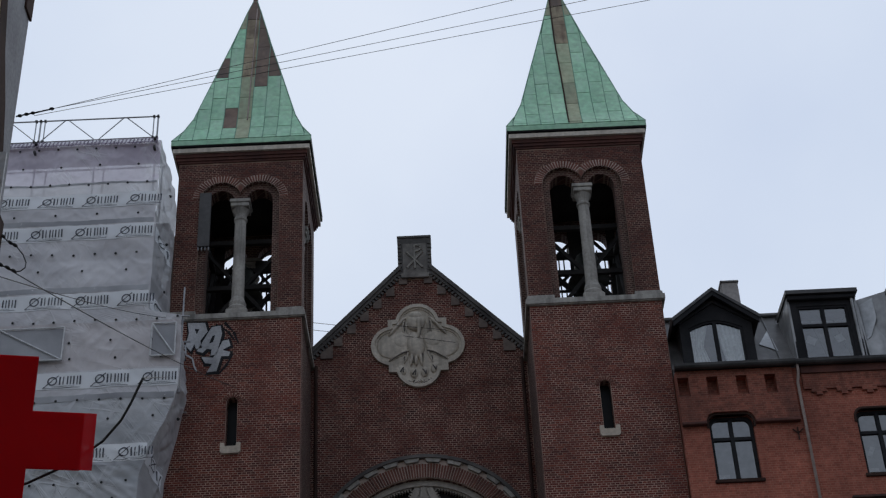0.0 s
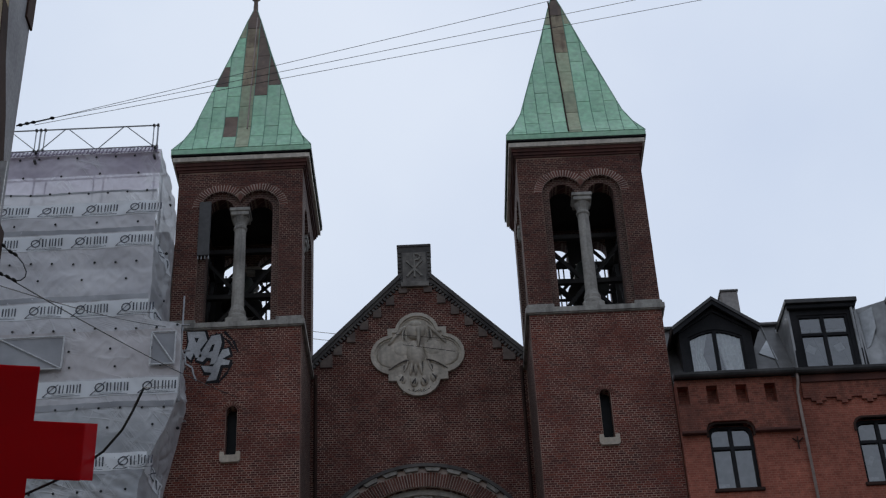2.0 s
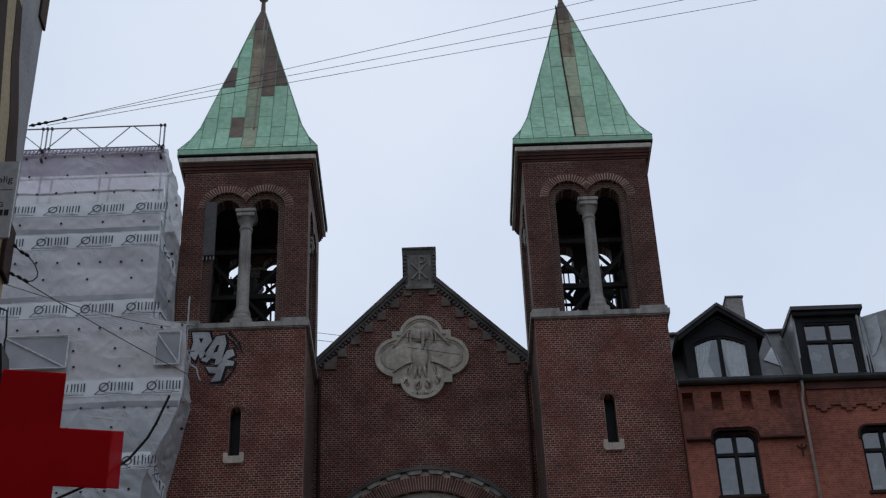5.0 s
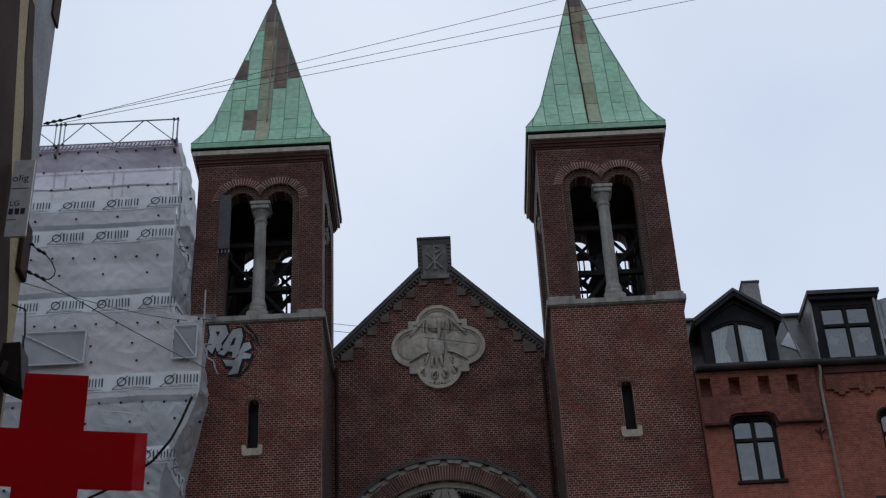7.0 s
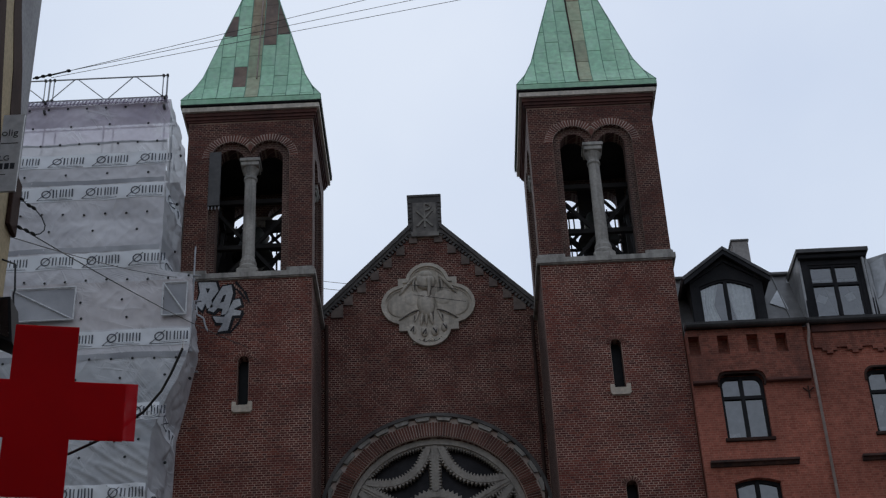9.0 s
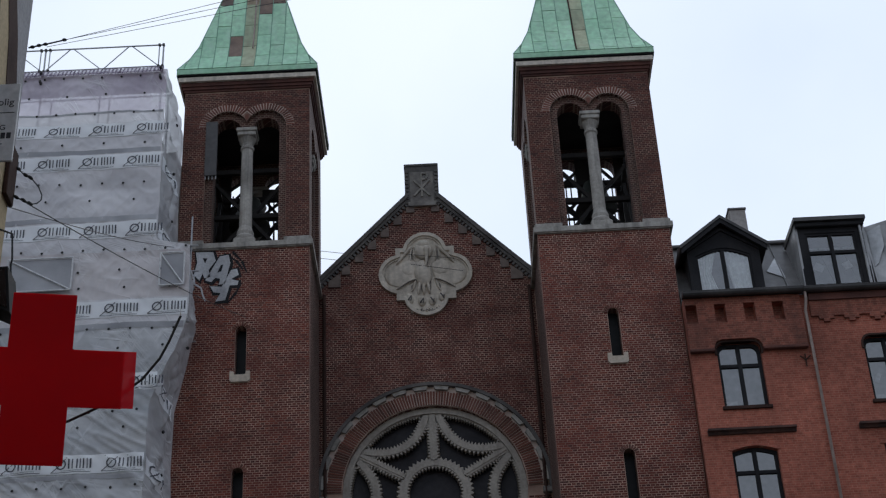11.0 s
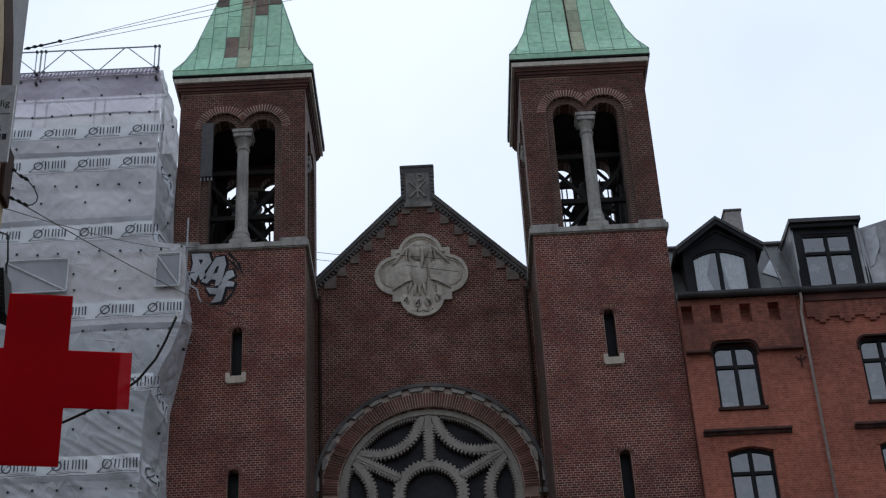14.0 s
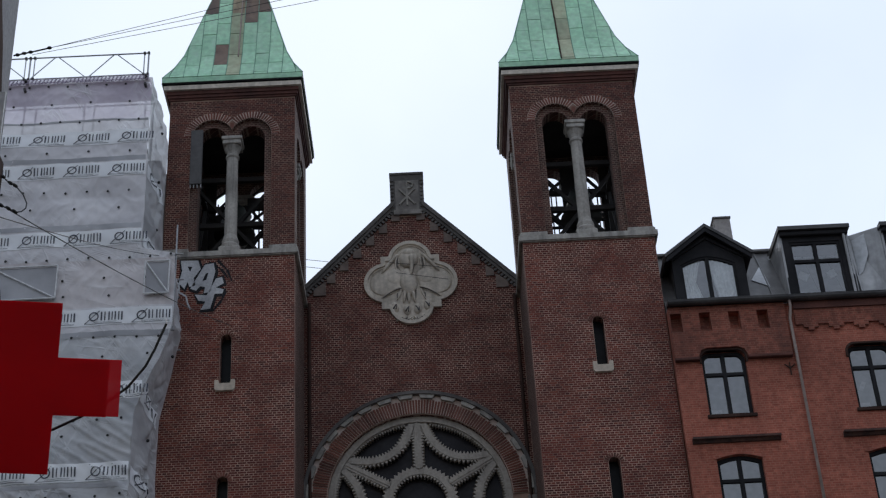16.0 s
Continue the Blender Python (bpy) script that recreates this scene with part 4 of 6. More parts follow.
def soft_rect(x0, x1, z0, z1, r, n=5):
    return [(x0, z0), (x1, z0)] + arc(x1 - r, z1 - r, r, 0, 90, n) + arc(x0 + r, z1 - r, r, 90, 180, n)


def segment(x0, x1, z0, z1, rise, n=8):
    """A loop with a low curved head."""
    return [(x0, z0), (x1, z0)] + [(x1 + (x0 - x1) * i / n, z1 - rise + rise * math.sin(math.pi * i / n)) for i in range(n + 1)]


def window(parent, x0, x1, z0, z1, y, head, transom, wide=0.075, cur=None, paper=()):
    """Frame, mullion and transom, panes, dark room behind; cur: curtain shares of the width left and right."""
    xm = (x0 + x1) / 2
    bm = bmesh.new()
    inner = [(xm + (x - xm) * (1 - 2 * wide / (x1 - x0)), (z0 + z1) / 2 + (z - (z0 + z1) / 2) * (1 - 2 * wide / (z1 - z0))) for x, z in head]
    plate(bm, [head, inner], y, y + 0.09)
    box(bm, xm - 0.05, xm + 0.05, y - 0.012, y + 0.08, z0 + wide, z1 - wide - 0.01)
    if transom:
        box(bm, x0 + wide - 0.01, xm - 0.05, y - 0.006, y + 0.08, transom - 0.045, transom + 0.045)
        box(bm, xm + 0.05, x1 - wide + 0.01, y - 0.006, y + 0.08, transom - 0.045, transom + 0.045)
    w = part("window", bm, BLACK_PAINT, parent, "black painted timber window")
    for a, b in ((x0 + wide - 0.01, xm - 0.05), (xm + 0.05, x1 - wide + 0.01)):
        for c, d in ((z0 + wide - 0.01, transom - 0.045), (transom + 0.045, z1 - wide + 0.02)) if transom else ((z0 + wide - 0.01, z1 - wide + 0.02),):
            bm = bmesh.new()
            bm.faces.new([bm.verts.new(q) for q in ((a, y + 0.045, c), (b, y + 0.045, c), (b, y + 0.045, d), (a, y + 0.045, d))])
            g = part("pane", bm, GLASS, w, sided=True)
            g.visible_shadow = False
    bm = bmesh.new()
    box(bm, x0 - 0.3, x1 + 0.3, y + 1.3, y + 1.35, z0 - 0.4, z1 + 0.4)
    part("room_back", bm, ROOM, w)
    if cur:
        for s, share in zip((-1, 1), cur):
            bm = bmesh.new()
            n, L = 26, (x1 - x0) / 2 * share
            for i in range(n):
                t0, t1 = i / n, (i + 1) / n
                def cx(t, z):
                    k = 1 - (0.34 * (0.5 - abs((z - z0) / (z1 - z0) - 0.5)) * 2 if s == -1 else 0.30 * (1 - (z - z0) / (z1 - z0)))
                    return (x0 + L * t * k) if s == -1 else (x1 - L * t * k)
                rows = []
                for t in (t0, t1):
                    rows.append([bm.verts.new((cx(t, z0 + (z1 - z0) * j / 8), y + 0.085 + 0.022 * math.sin(t * 38), z0 + (z1 - z0) * j / 8)) for j in range(9)])
                for j in range(8):
                    bm.faces.new((rows[0][j], rows[1][j], rows[1][j + 1], rows[0][j + 1]))
            bmesh.ops.remove_doubles(bm, verts=bm.verts, dist=0.001)
            bmesh.ops.solidify(bm, geom=bm.faces[:], thickness=0.006)
            part("curtain", bm, CURTAIN, w, "white curtain drawn to the side", True)
    for px, pz, pw, ph, rot in paper:
        bm = bmesh.new()
        box(bm, -pw / 2, pw / 2, 0, 0.02, -ph / 2, ph / 2, 0.004, Matrix.Translation((px, y + 0.2, pz)) @ Matrix.Rotation(radians(rot), 4, "Y"))
        part("window_ornament", bm, PAPER, w, "pale object on the inner sill")
    return w


NICHES = (6.78, 7.56, 8.35, 9.12)
WINS = [(7.31, 8.49), (11.22, 12.40), (15.15, 16.29), (19.06, 20.2)]
STOREYS = [(19.50, 21.38, 20.74), (16.35, 18.36, 17.68), (12.75, 14.85, 14.1), (9.35, 11.45, 10.7), (5.95, 8.05, 7.3), (2.0, 4.4, 3.5)]
bm = bmesh.new()
holes = [[(x - 0.15, 21.94), (x + 0.15, 21.94), (x + 0.15, 22.52), (x - 0.15, 22.52)] for x in NICHES]
for i, (z0, z1, _) in enumerate(STOREYS):
    for a, b in WINS:
        holes.append(soft_rect(a, b, z0, z1, 0.22) if i == 0 else segment(a, b, z0, z1, 0.12))
plate(bm, [[(HX0, GROUND), (HX1, GROUND), (HX1, 22.74), (HX0, 22.74)]] + holes, HY, HY + 0.4)
hwall = part("house_front", bm, HOUSE_BRICK, house, "orange-red brick front wall")
bm = bmesh.new()
box(bm, HX0, HX1, HY + 2.2, HY + 11, GROUND, 22.7)
part("house_body", bm, ROOM, house)
for i, (z0, z1, tr) in enumerate(STOREYS):
    for j, (a, b) in enumerate(WINS):
        head = soft_rect(a, b, z0, z1, 0.22) if i == 0 else segment(a, b, z0, z1, 0.12)
        pap = [((a + 0.25), z0 + 0.22, 0.32, 0.16, 0)] if (i, j) in ((0, 0), (0, 1)) else []
        if (i, j) == (0, 1):
            pap.append((a + 0.30, z0 + 0.78, 0.12, 0.30, 25))
        window(house, a, b, z0, z1, HY + 0.13, head, tr, 0.085, None, pap)
        bm = bmesh.new()
        box(bm, a - 0.06, b + 0.06, HY - 0.06, HY + 0.2, z0 - 0.10, z0 - 0.004, 0.012)
        part("window_sill", bm, BROWN_PAINT, house, "dark painted window sill")
        bm = bmesh.new()
        if i == 0:
            hd = soft_rect(a - 0.05, b + 0.05, z1 - 0.36, z1 + 0.055, 0.25)
            cut = soft_rect(a, b, z1 - 0.37, z1, 0.22)
            plate(bm, [hd[1:] + [hd[0]] + [cut[0]] + cut[2:][::-1] + [cut[1]]], HY - 0.05, HY + 0.1)
            part("window_hood", bm, BROWN_PAINT, house, "dark moulded window head")
        else:
            hd = segment(a - 0.10, b + 0.10, z1 - 0.1, z1 + 0.12, 0.14)
            cut = segment(a - 0.001, b + 0.001, z1 - 0.12, z1 + 0.002, 0.12)
            plate(bm, [hd[1:] + [hd[0]] + [cut[0]] + cut[2:][::-1] + [cut[1]]], HY - 0.02, HY + 0.1)
            part("window_hood", bm, HOUSE_BRICK, house)
            bm = bmesh.new()
            xm = (a + b) / 2
            plate(bm, [[(-0.18, 0.0), (-0.18, -0.06), (-0.10, -0.06), (-0.06, -0.13), (0, -0.13), (0, 0)]], xm - 1.14, xm + 1.14, Matrix.Translation((0, HY, z1 + 0.46)) @ Matrix(((0, 1, 0, 0), (1, 0, 0, 0), (0, 0, 1, 0), (0, 0, 0, 1))))
            part("ledge", bm, SOOTY_LEDGE, house, "dark moulded ledge over the window")
# frieze of the bay beside the church, with four niches
bm = bmesh.new()
F0, F1 = HX0 + 0.004, 9.74
niches = [[(x - 0.15, 21.94), (x + 0.15, 21.94), (x + 0.15, 22.52), (x - 0.15, 22.52)] for x in NICHES]
a, b = WINS[0]
notch = [(a - 0.055, 21.17), (a - 0.055, 21.22), (a + 0.02, 21.38), (a + 0.17, 21.44), (b - 0.17, 21.44), (b - 0.02, 21.38), (b + 0.055, 21.22), (b + 0.055, 21.17)]
plate(bm, [[(F0, 21.17)] + notch + [(F1, 21.17), (F1, 22.72), (F0, 22.72)]] + niches, HY - 0.11, HY - 0.004)
part("frieze", bm, FRIEZE_BRICK, house, "projecting brick frieze with niches")
for x0, x1 in ((F0, a - 0.06), (b + 0.06, F1)):
    bm = bmesh.new()
    box(bm, x0, x1, HY - 0.15, HY - 0.004, 21.08, 21.165, 0.015)
    part("string_moulding", bm, OXBLOOD, house)
for x in NICHES:
    bm = bmesh.new()
    for k in range(3):
        box(bm, x - 0.149, x + 0.149, HY + 0.0 + 0.05 * k, HY + 0.3, 21.941 + 0.09 * k, 22.03 + 0.09 * k)
    box(bm, x - 0.149, x + 0.149, HY + 0.16, HY + 0.3, 22.21, 22.519)
    part("niche_back", bm, FRIEZE_BRICK, house)
# stepped frieze on the rest
bm = bmesh.new()
pts, x = [(9.98, 22.72), (9.98, 22.03)], 9.98
while x < HX1 - 0.6:
    pts += [(x + 0.20, 22.03), (x + 0.20, 21.94), (x + 0.32, 21.94), (x + 0.32, 21.85), (x + 0.48, 21.85), (x + 0.48, 21.94), (x + 0.60, 21.94), (x + 0.60, 22.03)]
    x += 0.68
pts += [(x + 0.1, 22.03), (x + 0.1, 22.72)]
plate(bm, [pts], HY - 0.07, HY - 0.004)
part("stepped_frieze", bm, FRIEZE_BRICK, house, "stepped brick frieze under the eaves")
bm = bmesh.new()
box(bm, 9.98, HX1, HY - 0.12, HY - 0.075, 22.50, 22.72)
part("eaves_strip", bm, OXBLOOD, house)
# gutter and downpipe
for x0, x1, dy in ((HX0 - 0.02, 9.84, 0.0), (9.86, HX1, 0.03)):
    bm = bmesh.new()
    prof = [(0.0, 0.0), (-0.16, 0.0)] + [(-0.24 + 0.11 * math.cos(radians(t)), 0.055 + 0.11 * math.sin(radians(t))) for t in (-70, -100, -130, -160, -185)] + [(-0.355, 0.08), (-0.33, 0.10), (0.0, 0.10)]
    plate(bm, [prof], x0, x1, Matrix.Translation((0, HY + dy, 22.75)) @ Matrix(((0, 1, 0, 0), (1, 0, 0, 0), (0, 0, 1, 0), (0, 0, 0, 1))))
    part("gutter", bm, GUTTER, house, "dark metal eaves gutter")
bm = bmesh.new()
tube(bm, [(9.88, HY - 0.22, 22.70), (9.88, HY - 0.22, 22.5), (9.84, HY - 0.10, 22.2), (9.84, HY - 0.10, GROUND)], 0.042, 10)
part("downpipe", bm, PIPE, house, "rusty grey downpipe", True)
bm = bmesh.new()
for i in range(3):
    rod(bm, (9.62, HY - 0.02, 20.75), (9.62 + (i - 1) * 0.14, HY - 0.05, 20.75 + 0.16 - 0.05 * abs(i - 1)), 0.018)
rod(bm, (9.62, HY - 0.03, 20.55), (9.62, HY - 0.03, 20.78), 0.018)
part("wall_anchor", bm, BROWN_PAINT, house, "small forked iron wall anchor")
# mansard roof
bm = bmesh.new()
plate(bm, [[(38.12, 22.84), (39.62, 25.38), (44.5, 27.2), (49, 25.3), (49, 22.7), (38.12, 22.7)]], HX0, HX1, Matrix(((0, 1, 0, 0), (1, 0, 0, 0), (0, 0, 1, 0), (0, 0, 0, 1))))
roof = part("mansard_roof", bm, SLATE, house, "dark grey mansard roof")
YZX = Matrix(((0, 1, 0, 0), (1, 0, 0, 0), (0, 0, 1, 0), (0, 0, 0, 1)))
for i in range(26):
    x = HX0 + 0.35 + 0.66 * i
    bm = bmesh.new()
    plate(bm, [[(38.13, 22.86), (39.60, 25.39), (39.60, 25.43), (38.11, 22.90)]], x - 0.015, x + 0.015, YZX)
    part("roof_seam", bm, SLATE, roof)
bm = bmesh.new()
box(bm, HX0, HX1, 39.50, 39.78, 25.36, 25.46, 0.02)
part("roof_edge", bm, SLATE, roof)
# gabled dormer
def gabled_dormer(xc):
    y = HY + 0.10
    h = segment(xc - 0.78, xc + 0.74, 22.90, 24.42, 0.24, 10)
    bm = bmesh.new()
    plate(bm, [[(xc - 1.0, 22.86), (xc + 1.0, 22.86), (xc + 1.0, 24.42), (xc, 25.15), (xc - 1.0, 24.42)], h], y, y + 0.12)
    d = part("dormer", bm, BLACK_PAINT, house, "black gabled dormer with an arched window")
    for s in (-1, 1):
        bm = bmesh.new()
        box(bm, xc + s * 0.94 - 0.05, xc + s * 0.94 + 0.05, y + 0.12, y + 2.2, 22.86, 24.5)
        part("cheek", bm, GUTTER, d)
        bm = bmesh.new()
        q = [(s * 1.20, 24.30), (0, 25.24), (0, 25.34), (s * 1.24, 24.38)]
        plate(bm, [q if s == 1 else q[::-1]], y - 0.28, y + 2.8, Matrix.Translation((xc, 0, 0)))
        part("dormer_slope", bm, GUTTER, d)
        bm = bmesh.new()
        q = [(s * 1.18, 24.16), (0, 25.10), (0, 25.235), (s * 1.18, 24.295)]
        plate(bm, [q if s == 1 else q[::-1]], y - 0.25, y - 0.19, Matrix.Translation((xc, 0, 0)))
        part("verge_board", bm, BLACK_PAINT, d)
        bm = bmesh.new()
        q = [(s * 1.0, 24.30), (0, 24.96), (0, 25.04), (s * 1.02, 24.36)]
        plate(bm, [q if s == 1 else q[::-1]], y - 0.06, y - 0.004, Matrix.Translation((xc, 0, 0)))
        part("moulding", bm, BLACK_PAINT, d)
    window(house, xc - 0.78, xc + 0.74, 22.90, 24.42, y + 0.03, h, None, 0.06, (0.78, 1.0))
gabled_dormer(7.93)
bm = bmesh.new()
box(bm, 6.7, 9.1, HY - 0.06, HY + 0.14, 22.85, 22.93, 0.01)
part("dormer_apron", bm, ZINC, house)


def box_dormer(x0, x1):
    y, z1 = HY + 0.06, 25.11
    a, b, c, d = x0 + 0.21, x1 - 0.24, 23.02, 24.72
    bm = bmesh.new()
    plate(bm, [[(x0, 22.86), (x1, 22.86), (x1, z1 - 0.1), (x0, z1 - 0.1)], [(a, c), (b, c), (b, d), (a, d)]], y, y + 0.12)
    dm = part("dormer", bm, BLACK_PAINT, house, "zinc-clad box dormer with a four-pane window")
    for x in (x0 - 0.03, x1 - 0.03):
        bm = bmesh.new()
        plate(bm, [[(y + 0.01, 22.86), (y + 0.3, 22.86), (y + 1.75, z1 - 0.05), (y + 1.75, z1 + 0.0), (y - 0.02, z1 - 0.06)]], x, x + 0.06, YZX)
        part("cheek", bm, ZINC, dm, "weathered zinc cheek")
    bm = bmesh.new()
    plate(bm, [[(y - 0.22, z1 - 0.10), (y - 0.22, z1 + 0.02), (y + 2.4, z1 + 0.16), (y + 2.4, z1 - 0.06)]], x0 - 0.07, x1 + 0.07, YZX)
    part("dormer_top", bm, GUTTER, dm)
    bm = bmesh.new()
    box(bm, x0 - 0.02, x1 + 0.02, y - 0.14, y - 0.004, z1 - 0.24, z1 - 0.11, 0.02)
    part("cornice_board", bm, BLACK_PAINT, dm)
    bm = bmesh.new()
    tube(bm, [(x1 - 0.10, y - 0.06, z1 - 0.14), (x1 - 0.10, y - 0.06, 22.9)], 0.04, 8)
    part("dormer_pipe", bm, ZINC, dm)
    window(house, a, b, c, d, y + 0.03, [(a, c), (b, c), (b, d), (a, d)], c + 1.08, 0.07, None, [(a + 0.30, c + 0.72, 0.26, 0.24, 30), (b - 0.32, c + 0.76, 0.24, 0.22, -25), (b - 0.3, c + 0.12, 0.26, 0.1, 0)])


box_dormer(10.03, 11.89)
box_dormer(12.88, 14.80)
# zinc flank between the two box dormers, with a reflection painted on as a pale patch
flank = [(12.02, 38.50, 25.10), (12.87, 38.12, 25.15), (12.87, 38.10, 22.93), (12.02, 38.16, 22.93)]
bm = bmesh.new()
f = [bm.verts.new(p) for p in flank]
g = [bm.verts.new((x, y + 0.5, z)) for x, y, z in flank]
for q in ((f[0], f[1], f[2], f[3]), (g[3], g[2], g[1], g[0]), *[(f[i], g[i], g[(i + 1) % 4], f[(i + 1) % 4]) for i in range(4)]):
    bm.faces.new(q)
flank_ob = part("zinc_flank", bm, ZINC, roof, "weathered zinc flank beside the dormer")
bm = bmesh.new()
def on_flank(u, v, out):
    a, b, c, d = [Vector(p) for p in flank]
    return (a.lerp(b, u)).lerp(d.lerp(c, u), v) + Vector((-0.2, -0.95, 0.1)) * out
loop = ((0.10, 0.10), (0.52, 0.04), (0.50, 0.36), (0.20, 0.62), (0.06, 0.66))
f, g = [bm.verts.new(on_flank(u, v, 0.012)) for u, v in loop], [bm.verts.new(on_flank(u, v, -0.004)) for u, v in loop]
bm.faces.new(f)
bm.faces.new(g[::-1])
for i in range(5):
    bm.faces.new((f[i], g[i], g[(i + 1) % 5], f[(i + 1) % 5]))
part("flank_sheen", bm, SHEEN_PAINT, flank_ob, "pale patch painting a reflection on the zinc flank")
box_dormer(17.0, 19.0)
# pale triangle that paints a reflection on the roof slope
bm = bmesh.new()
pts = [(9.20, 23.98), (9.64, 23.62), (9.60, 24.68)]
vs = [bm.verts.new((x, 38.12 + (z - 22.84) * 1.5 / 2.54 - 0.03, z)) for x, z in pts] + [bm.verts.new((x, 38.12 + (z - 22.84) * 1.5 / 2.54 - 0.005, z)) for x, z in pts]
bm.faces.new(vs[:3])
bm.faces.new(vs[3:])
for i in range(3):
    bm.faces.new((vs[i], vs[(i + 1) % 3], vs[3 + (i + 1) % 3], vs[3 + i]))
part("roof_sheen", bm, SHEEN_PAINT, roof, "pale patch painting a reflection on the roof slope")
# chimney
bm = bmesh.new()
box(bm, 8.76, 9.25, 40.3, 40.9, 25.3, 27.07, 0.01)
chim = part("chimney", bm, PALE_WALL, house, "pale rendered chimney with a dark cap")
bm = bmesh.new()
box(bm, 8.73, 9.28, 40.26, 40.94, 27.07, 27.14, 0.015)
part("cap", bm, SLATE, chim)

# ---- house behind the scaffold ----
neighbour = thing("rendered_house", "pale rendered house hidden behind scaffold sheeting", "house")
bm = bmesh.new()
box(bm, -22, -7.42, 38.3, 50, GROUND, 28.6)
part("house_wall", bm, PALE_WALL, neighbour)
bm = bmesh.new()
plate(bm, [[(38.1, 28.6), (44, 29.9), (50.2, 28.6)]], -22, -7.42, YZX)
part("house_roof", bm, SLATE, neighbour)

# ---- scaffold ----
SY = 36.5
scaffold = thing("scaffold", "tall tube scaffold with guard rails along the house", "scaffold")
EDGE = [(32, -7.45), (24.5, -7.45), (24.3, -6.56), (22.2, -6.52), (21.2, -6.80), (20.3, -7.18), (19.6, -7.40), (17.0, -7.42), (GROUND, -7.42)]
BACK = [(32, -7.25), (29.25, -7.22), (26.5, -7.26), (24.7, -7.20), (24.2, -6.98), (23.6, -6.84), (22.5, -6.66), (21.6, -6.80), (20.2, -7.08), (18.5, -7.10), (17.0, -7.02), (GROUND, -7.2)]


def along(tab, z):
    for (z1, a), (z0, b) in zip(tab, tab[1:]):
        if z >= z0:
            return b + (a - b) * (z - z0) / (z1 - z0)
    return tab[-1][1]


def sheet_y(x, z):
    """Depth of the sheeting: bellied between the lifts, with slanting creases."""
    lift = ((z - 17.35) % 2.22) / 2.22
    belly = 0.05 * math.sin(math.pi * lift) ** 0.8
    crease = 0.05 * noise.noise((x * 0.9 + z * 0.7, z * 0.55 - x * 0.3, 3.1)) + 0.025 * abs(noise.noise((x * 2.1 - z * 1.5, z * 0.9 + x * 0.7, 8.2))) + 0.03 * abs(noise.noise((x * 1.4 + z * 2.0, z * 0.9 - x * 0.5, 1.7)))
    def fold(u, v, w):
        return (1 - min(1.0, abs(noise.noise((u, v, w))) * 3.2)) ** 2
    fine = 0.010 * noise.noise((x * 9, z * 5, 0.3)) - 0.018 * fold(x * 1.7 + z * 1.3, z * 0.8 - x * 0.5, 4.4) - 0.010 * fold(x * 3.3 - z * 2.2, z * 1.1 + x * 0.8, 9.4) - (0.05 * fold(x * 1.6 + z * 2.6, x * 0.5 - z * 0.2, 6.1) if z < 20.4 else 0)
    return SY - 0.08 - belly + crease + fine


sheeting = thing("sheeting", "grey translucent scaffold sheeting with printed banner strips", "tarpaulin")
bm = bmesh.new()
NX, Z0, Z1, NZ = 210, 15.0, 30.32, 320
grid = []
for j in range(NZ + 1):
    z = Z0 + (Z1 - Z0) * j / NZ
    e = along(EDGE, z) + 0.02 * noise.noise((0, z * 2, 5))
    grid.append([bm.verts.new((x, sheet_y(x, z), z)) for x in [-14.6 + (e + 14.6) * i / NX for i in range(NX + 1)]])
for j in range(NZ):
    for i in range(NX):
        bm.faces.new((grid[j][i], grid[j][i + 1], grid[j + 1][i + 1], grid[j + 1][i]))
for f in bm.faces:
    h = f.calc_center_median().z
    f.material_index = 1 if h > 28.86 else 3 if 22.7 < h < 24.2 else 2 if h < 22.0 else 0
part("front_sheet", bm, [TARP, VIOLET_TARP, CLEAR_TARP, PINK_TARP], sheeting, "grey translucent sheeting, violet along the top", True)
for zs, hs in ((28.88, 0.07), (27.56, 0.15), (25.32, 0.16), (21.98, 0.16), (20.02, 0.10), (17.72, 0.10)):
    bm = bmesh.new()
    e = along(EDGE, zs)
    rows = [[bm.verts.new((xx, sheet_y(xx, zs - hs * j / 2) - 0.008, zs - hs * j / 2 + 0.015 * math.sin(xx * 1.7 + zs))) for xx in [-14.6 + (e - 0.05 + 14.6) * i / 80 for i in range(81)]] for j in range(3)]
    for j in range(2):
        for i in range(80):
            bm.faces.new((rows[j][i], rows[j][i + 1], rows[j + 1][i + 1], rows[j + 1][i]))
    part("overlap_seam", bm, TARP_SEAM, sheeting, "", True)
def flap_point(t, z, out=0.0):
    """The loose sheet from the scaffold corner (t = 0) to the tower (t = 1)."""
    e, b = along(EDGE, z), along(BACK, z)
    zz = z - (z > 29.0) * t * (z - 29.0) * 0.85
    def fold(u, v, w):
        return (1 - min(1.0, abs(noise.noise((u, v, w))) * 3.0)) ** 2
    wob = 0.10 * noise.noise((t * 2.0, zz * 1.3, 2.2)) + 0.10 * fold(t * 2.2 + zz * 0.9, zz * 0.9 - t * 1.2, 7.7) - 0.07 * fold(t * 3 - zz * 1.6, zz * 1.2 + t, 1.7) + 0.03 * noise.noise((t * 9 + zz * 4, zz * 6, 1.7))
    e_y = sheet_y(e, z)
    return Vector((e + (b - e) * t + wob * math.sin(math.pi * min(1, t + 0.001)) + 0.06 * math.sin(math.pi * t) + out, e_y + (38.14 - e_y) * t - out, zz))


bm = bmesh.new()
grid = [[bm.verts.new(flap_point(i / 24, Z0 + (Z1 - Z0) * j / NZ)) for i in range(25)] for j in range(NZ + 1)]
for j in range(NZ):
    for i in range(24):
        bm.faces.new((grid[j][i], grid[j][i + 1], grid[j + 1][i + 1], grid[j + 1][i]))
